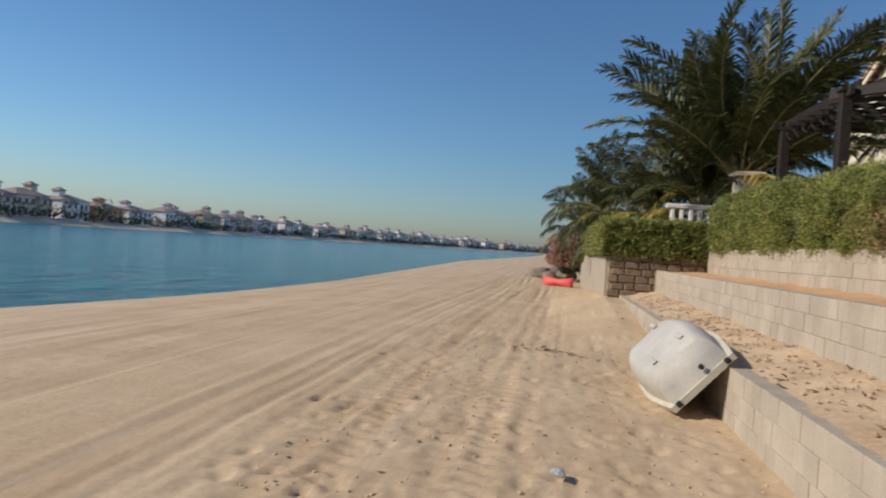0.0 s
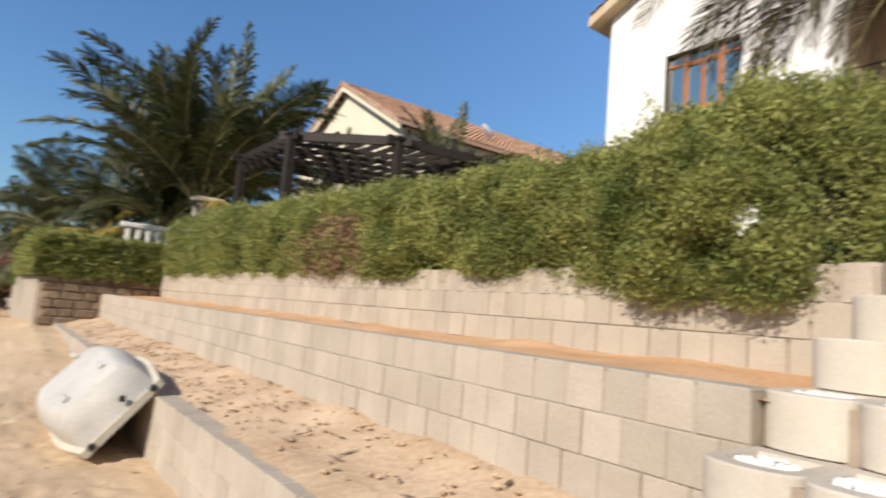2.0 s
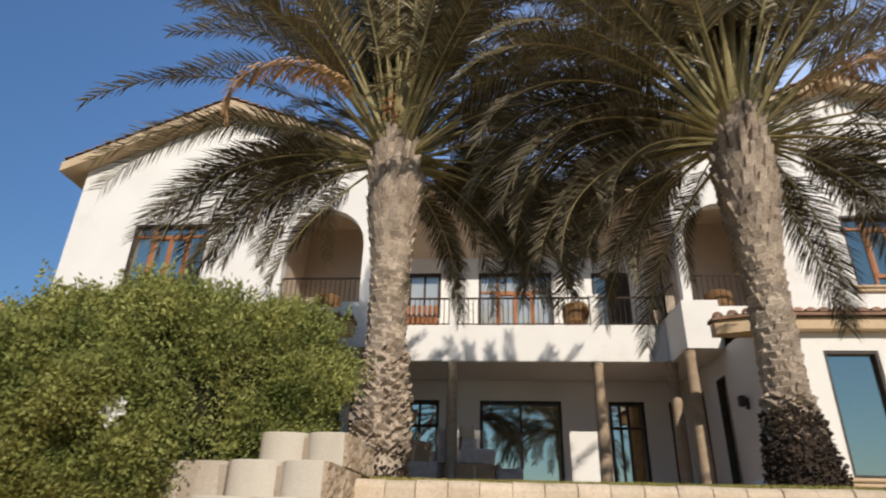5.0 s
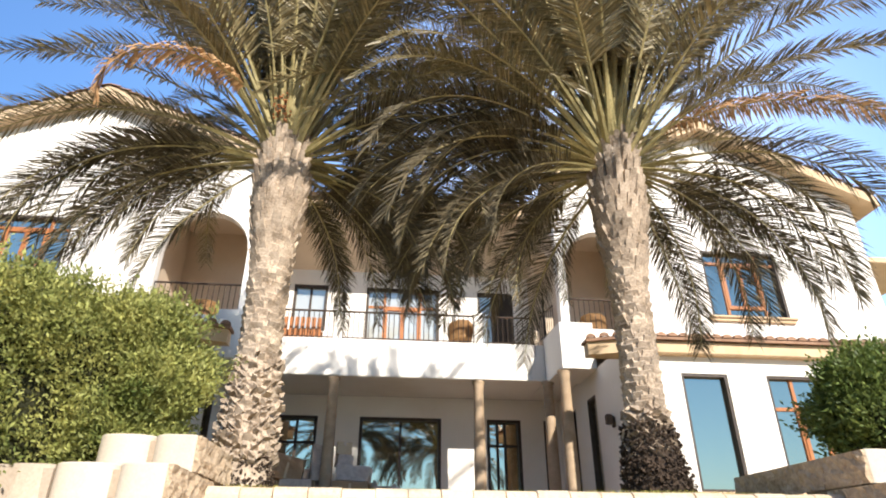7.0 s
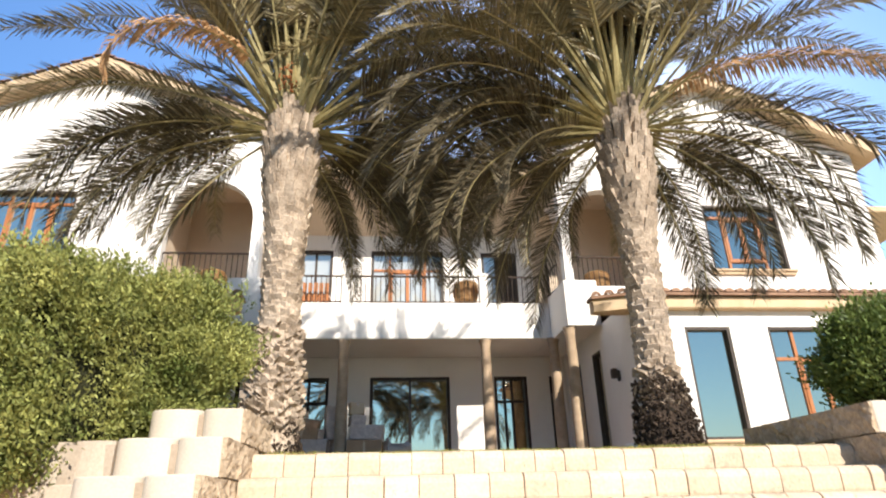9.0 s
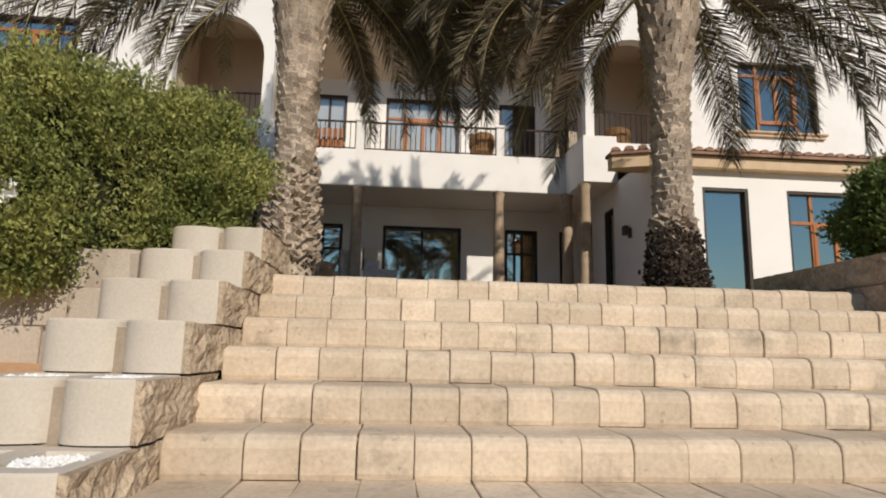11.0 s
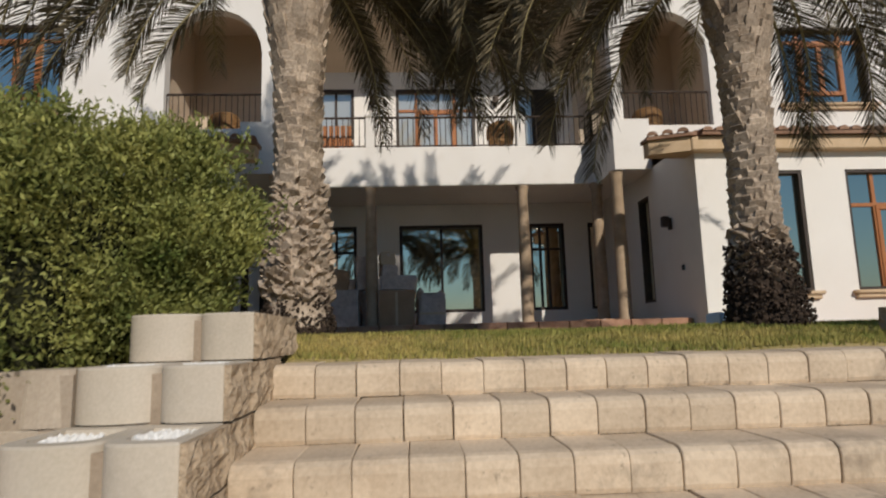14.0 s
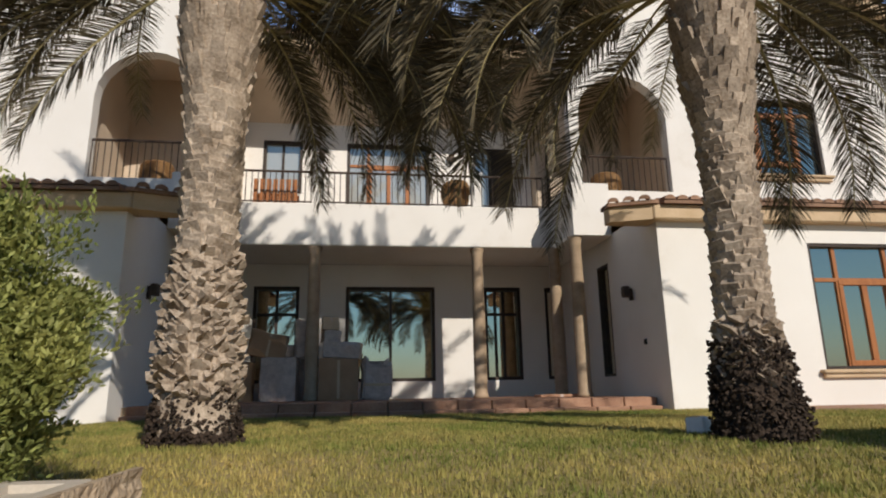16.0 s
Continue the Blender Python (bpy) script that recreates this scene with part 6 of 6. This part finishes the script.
def grass(name, n, x0, x1, y0, y1, hmin, hmax, label):
    X, Y = x0 + (x1 - x0) * rsn.rand(n) ** 1.25, y0 + (y1 - y0) * rsn.rand(n)
    Z = np.array([lawn_height(x, y) for x, y in zip(X, Y)])
    A, Hh = rsn.rand(n) * 6.283, hmin + (hmax - hmin) * rsn.rand(n)
    W = 0.004 + 0.004 * rsn.rand(n)
    L = 0.6 * Hh * rsn.rand(n)
    B = rsn.rand(n) * 6.283
    base = np.stack([X, Y, Z - 0.005], 1)
    w = np.stack([np.cos(A) * W, np.sin(A) * W, 0 * W], 1)
    tip = base + np.stack([np.cos(B) * L, np.sin(B) * L, Hh], 1)
    V = np.stack([base - w, base + w, tip], 1).reshape(-1, 3)
    F = np.arange(len(V)).reshape(-1, 3).tolist()
    tagged(part(name, pydata(name, V, F, M["grass"]), None), label, "grass", "", "stuff")


grass("grass", 190000, 5.55, 13.7, -7.5, 4.0, 0.018, 0.052, "short green and straw lawn grass")
grass("grass", 9000, 5.5, 5.75, RIGHT, LEFT, 0.03, 0.1, "longer grass fringe along the top step")

# ---- white pebbles in the planters ----
PLANTERS = []
for k in range(6, -3, -1):
    bx, bz = 5.22 - 0.415 * (6 - k), 2.3 - 0.211 * (6 - k)
    PLANTERS.append((bx, bz))


def pebble_place(rs):
    bx, bz = rs.choice(PLANTERS[1:])
    yy = rs.choice((LEFT + 0.14, LEFT + 0.44, LEFT + 0.14, RIGHT - 0.14))
    a, r = rs.uniform(0, 6.28), rs.random() ** 0.5
    return bx + 0.2 + 0.11 * r * math.cos(a), yy + 0.095 * r * math.sin(a), bz - 0.008


scatter("white_pebbles", 2600, pebble_place, 0.013, M["pebble"], "white pebbles filling the planter blocks", 0.7, 9)

# ---- block walls, planters and steps ----
stair_gap = (RIGHT - 0.0, LEFT)
retaining_wall("low_wall", 2.62, 0.05, 3, 0.208, [(LEFT + 0.6, 17.6), (-6, RIGHT - 0.6)], "low beach retaining wall of pale concrete blocks")
retaining_wall("middle_wall", 3.55, 0.83, 3, 0.208, [(LEFT + 0.6, 17.5), (-6, RIGHT - 0.6)], "middle retaining wall of pale concrete blocks")
retaining_wall("upper_wall", 4.87, 1.45, 3, 0.211, [(LEFT + 0.6, 17.4), (-6, RIGHT - 0.6)], "upper retaining wall with half-round top blocks", True)


def planter_mesh(w, d, h, flat_side):
    """A hollow planter block with a rounded front, a soil-filled well and one plain side; flat_side: +1 or -1 along y."""
    loop = []
    n = 14
    for i in range(n + 1):
        a = math.radians(-90 + 180 * i / n)
        y = w / 2 * math.sin(a)
        r = 0.1 * (1 - math.cos(a) ** 0.9)
        if y * flat_side > 0:
            r *= 0.12
        loop.append((r, y))
    loop = [(d, -w / 2)] + loop + [(d, w / 2)]
    bm = bmesh.new()
    lo = [bm.verts.new((x, y, 0)) for x, y in loop]
    mid = [bm.verts.new((x, y, h - 0.008)) for x, y in loop]
    cx = 0.2
    hi = [bm.verts.new((x + (cx - x) * 0.04, y * 0.965, h)) for x, y in loop]
    inner = [bm.verts.new((cx + (x - cx) * 0.6, y * 0.68, h)) for x, y in loop]
    well = [bm.verts.new((cx + (x - cx) * 0.57, y * 0.65, h - 0.025)) for x, y in loop]
    for a, b in ((lo, mid), (mid, hi), (hi, inner), (inner, well)):
        for i in range(len(loop)):
            j = (i + 1) % len(loop)
            bm.faces.new((a[i], a[j], b[j], b[i]))
    bm.faces.new(well)
    for f in bm.faces:
        f.smooth = abs(f.normal.z) < 0.3
    bm.normal_update()
    for f in bm.faces:
        f.smooth = abs(f.normal.z) < 0.3 and f.calc_center_median().z < h * 0.7
    for e in bm.edges:
        if len(e.link_faces) == 2 and e.calc_face_angle(0) > 0.6:
            e.smooth = False
    return mesh_of(bm, "planter_block", M["planter"])


def rough_mesh(w, d, h, seed):
    """A solid block whose outer long side is split rock."""
    bm = bmesh.new()
    nx, nz = 10, 5
    rs = random.Random(seed)
    g = [[bm.verts.new((d * i / nx, (rs.uniform(-0.016, 0.016) if 0 < k < nz else rs.uniform(-0.006, 0.008)), h * k / nz)) for i in range(nx + 1)] for k in range(nz + 1)]
    for k in range(nz):
        for i in range(nx):
            bm.faces.new((g[k][i], g[k][i + 1], g[k + 1][i + 1], g[k + 1][i]))
    back = [bm.verts.new(p) for p in ((0, w, 0), (d, w, 0), (d, w, h), (0, w, h))]
    bm.faces.new([g[nz][i] for i in range(nx + 1)] + [back[2], back[3]])
    bm.faces.new([g[k][0] for k in range(nz + 1)] + [back[3], back[0]])
    bm.faces.new([g[k][nx] for k in range(nz, -1, -1)] + [back[1], back[2]])
    bm.faces.new(back)
    return mesh_of(bm, "rock_face_block", M["split"])


pw, pi_w = 0.315, 0.25
plan_l, plan_in = planter_mesh(pw, 0.45, 0.205, 0), planter_mesh(pi_w, 0.45, 0.205, -1)
plan_in_r = planter_mesh(pi_w, 0.45, 0.205, 1)
rough = [rough_mesh(0.03, 0.405, 0.2, s) for s in range(4)]
for sgn, y0, name in ((1, LEFT, "stair_cheek_left"), (-1, RIGHT, "stair_cheek_right")):
    core = bmesh.new()
    for k in range(6, -5, -1):
        bx, bz = 5.22 - 0.415 * (6 - k), 2.3 - 0.211 * (6 - k)
        ya, yb = sorted((y0 + sgn * 0.03, y0 + sgn * 0.56))
        add_box(core, bx + 0.06, 6.0 if k < 6 else 5.9, ya, yb, bz - 0.22, bz - 0.03)
    cheek = structure(name, part(name, core, M["joint"]), "stepped stair side of hollow planter blocks with white pebbles", "planter wall")
    for k in range(6, -5, -1):
        bx, bz = 5.22 - 0.415 * (6 - k), 2.3 - 0.211 * (6 - k)
        if bz - 0.2 < 0.1:
            continue
        part("planter_block", plan_in if sgn == 1 else plan_in_r, None, cheek, at=pose(bx, y0 + sgn * (pi_w / 2 + 0.027), bz - 0.205, 0, 0, rnd(-0.6, 0.6)))
        for q in range(1, 2):
            part("planter_block", plan_l, None, cheek, at=pose(bx + 0.015, y0 + sgn * (pi_w + 0.031 + pw / 2 + (q - 1) * (pw + 0.006)), bz - 0.205, 0, 0, rnd(-1, 1)))
        for q in range(2):
            x = bx + 0.012 + q * 0.41
            m = pose(x, y0 - sgn * 0.004, bz - 0.205) if sgn == 1 else pose(x, y0 + 0.004, bz - 0.205) @ Matrix.Diagonal((1, -1, 1, 1))
            part("rock_face_block", rough[(k + q) % 4], None, cheek, at=m)
    if sgn == -1:
        for q in range(2):
            part("rock_face_block", rough[q], None, cheek, at=pose(5.95 + q * 0.41, RIGHT + 0.004, 2.095) @ Matrix.Diagonal((1, -1, 1, 1)))

# steps: rounded nosing blocks
ST_W, ST_RUN, ST_RISE = 0.2035, 0.34, 0.157


def step_mesh(w, seed):
    prof = [(0.42, 0.0), (0.012, 0.0), (0.004, 0.02), (0.0, ST_RISE - 0.05), (0.008, ST_RISE - 0.022), (0.03, ST_RISE - 0.006), (0.06, ST_RISE), (0.42, ST_RISE)]
    bm = bmesh.new()
    rs = random.Random(seed)
    e = 0.0035
    rows = []
    for y, inset in ((-w / 2, e), (-w / 2 + e, 0), (w / 2 - e, 0), (w / 2, e)):
        rows.append([bm.verts.new((x + inset * (x < 0.4), y, z - inset * 0.7 * (z > 0.1))) for x, z in prof])
    for a, b in zip(rows, rows[1:]):
        for k in range(len(prof) - 1):
            bm.faces.new((a[k], a[k + 1], b[k + 1], b[k]))
    bm.faces.new(rows[0])
    bm.faces.new(rows[-1][::-1])
    return mesh_of(bm, "step_block", M["step"])


step_meshes = [step_mesh(ST_W - g, i) for i, g in enumerate((0.002, 0.004, 0.006))]
core = bmesh.new()
for k in range(6, -6, -1):
    x, z = 5.47 - ST_RUN * (6 - k), 2.05 - ST_RISE * (6 - k)
    add_box(core, x + 0.03, 5.95, RIGHT + 0.01, LEFT - 0.01, z - ST_RISE - 0.02, z - 0.014)
stair = structure("garden_steps", part("garden_steps", core, M["joint"]), "wide garden steps of sandy rounded blocks", "steps")
for k in range(6, -6, -1):
    x, z = 5.47 - ST_RUN * (6 - k), 2.05 - ST_RISE * (6 - k)
    y = LEFT
    first = ST_W + 0.016 * min(5, 6 - k) - 0.003
    for i in range(20):
        w = first if i == 0 else ST_W * rnd(0.965, 1.035) if i < 19 else y - RIGHT
        part("step_block", step_meshes[random.randrange(3)], None, stair, at=pose(x + rnd(-0.005, 0.005), y - w / 2, z - ST_RISE + rnd(-0.004, 0.003), rnd(-0.6, 0.6), 0, rnd(-0.7, 0.7)) @ Matrix.Diagonal((1, w / ST_W, 1, 1)))
        y -= w
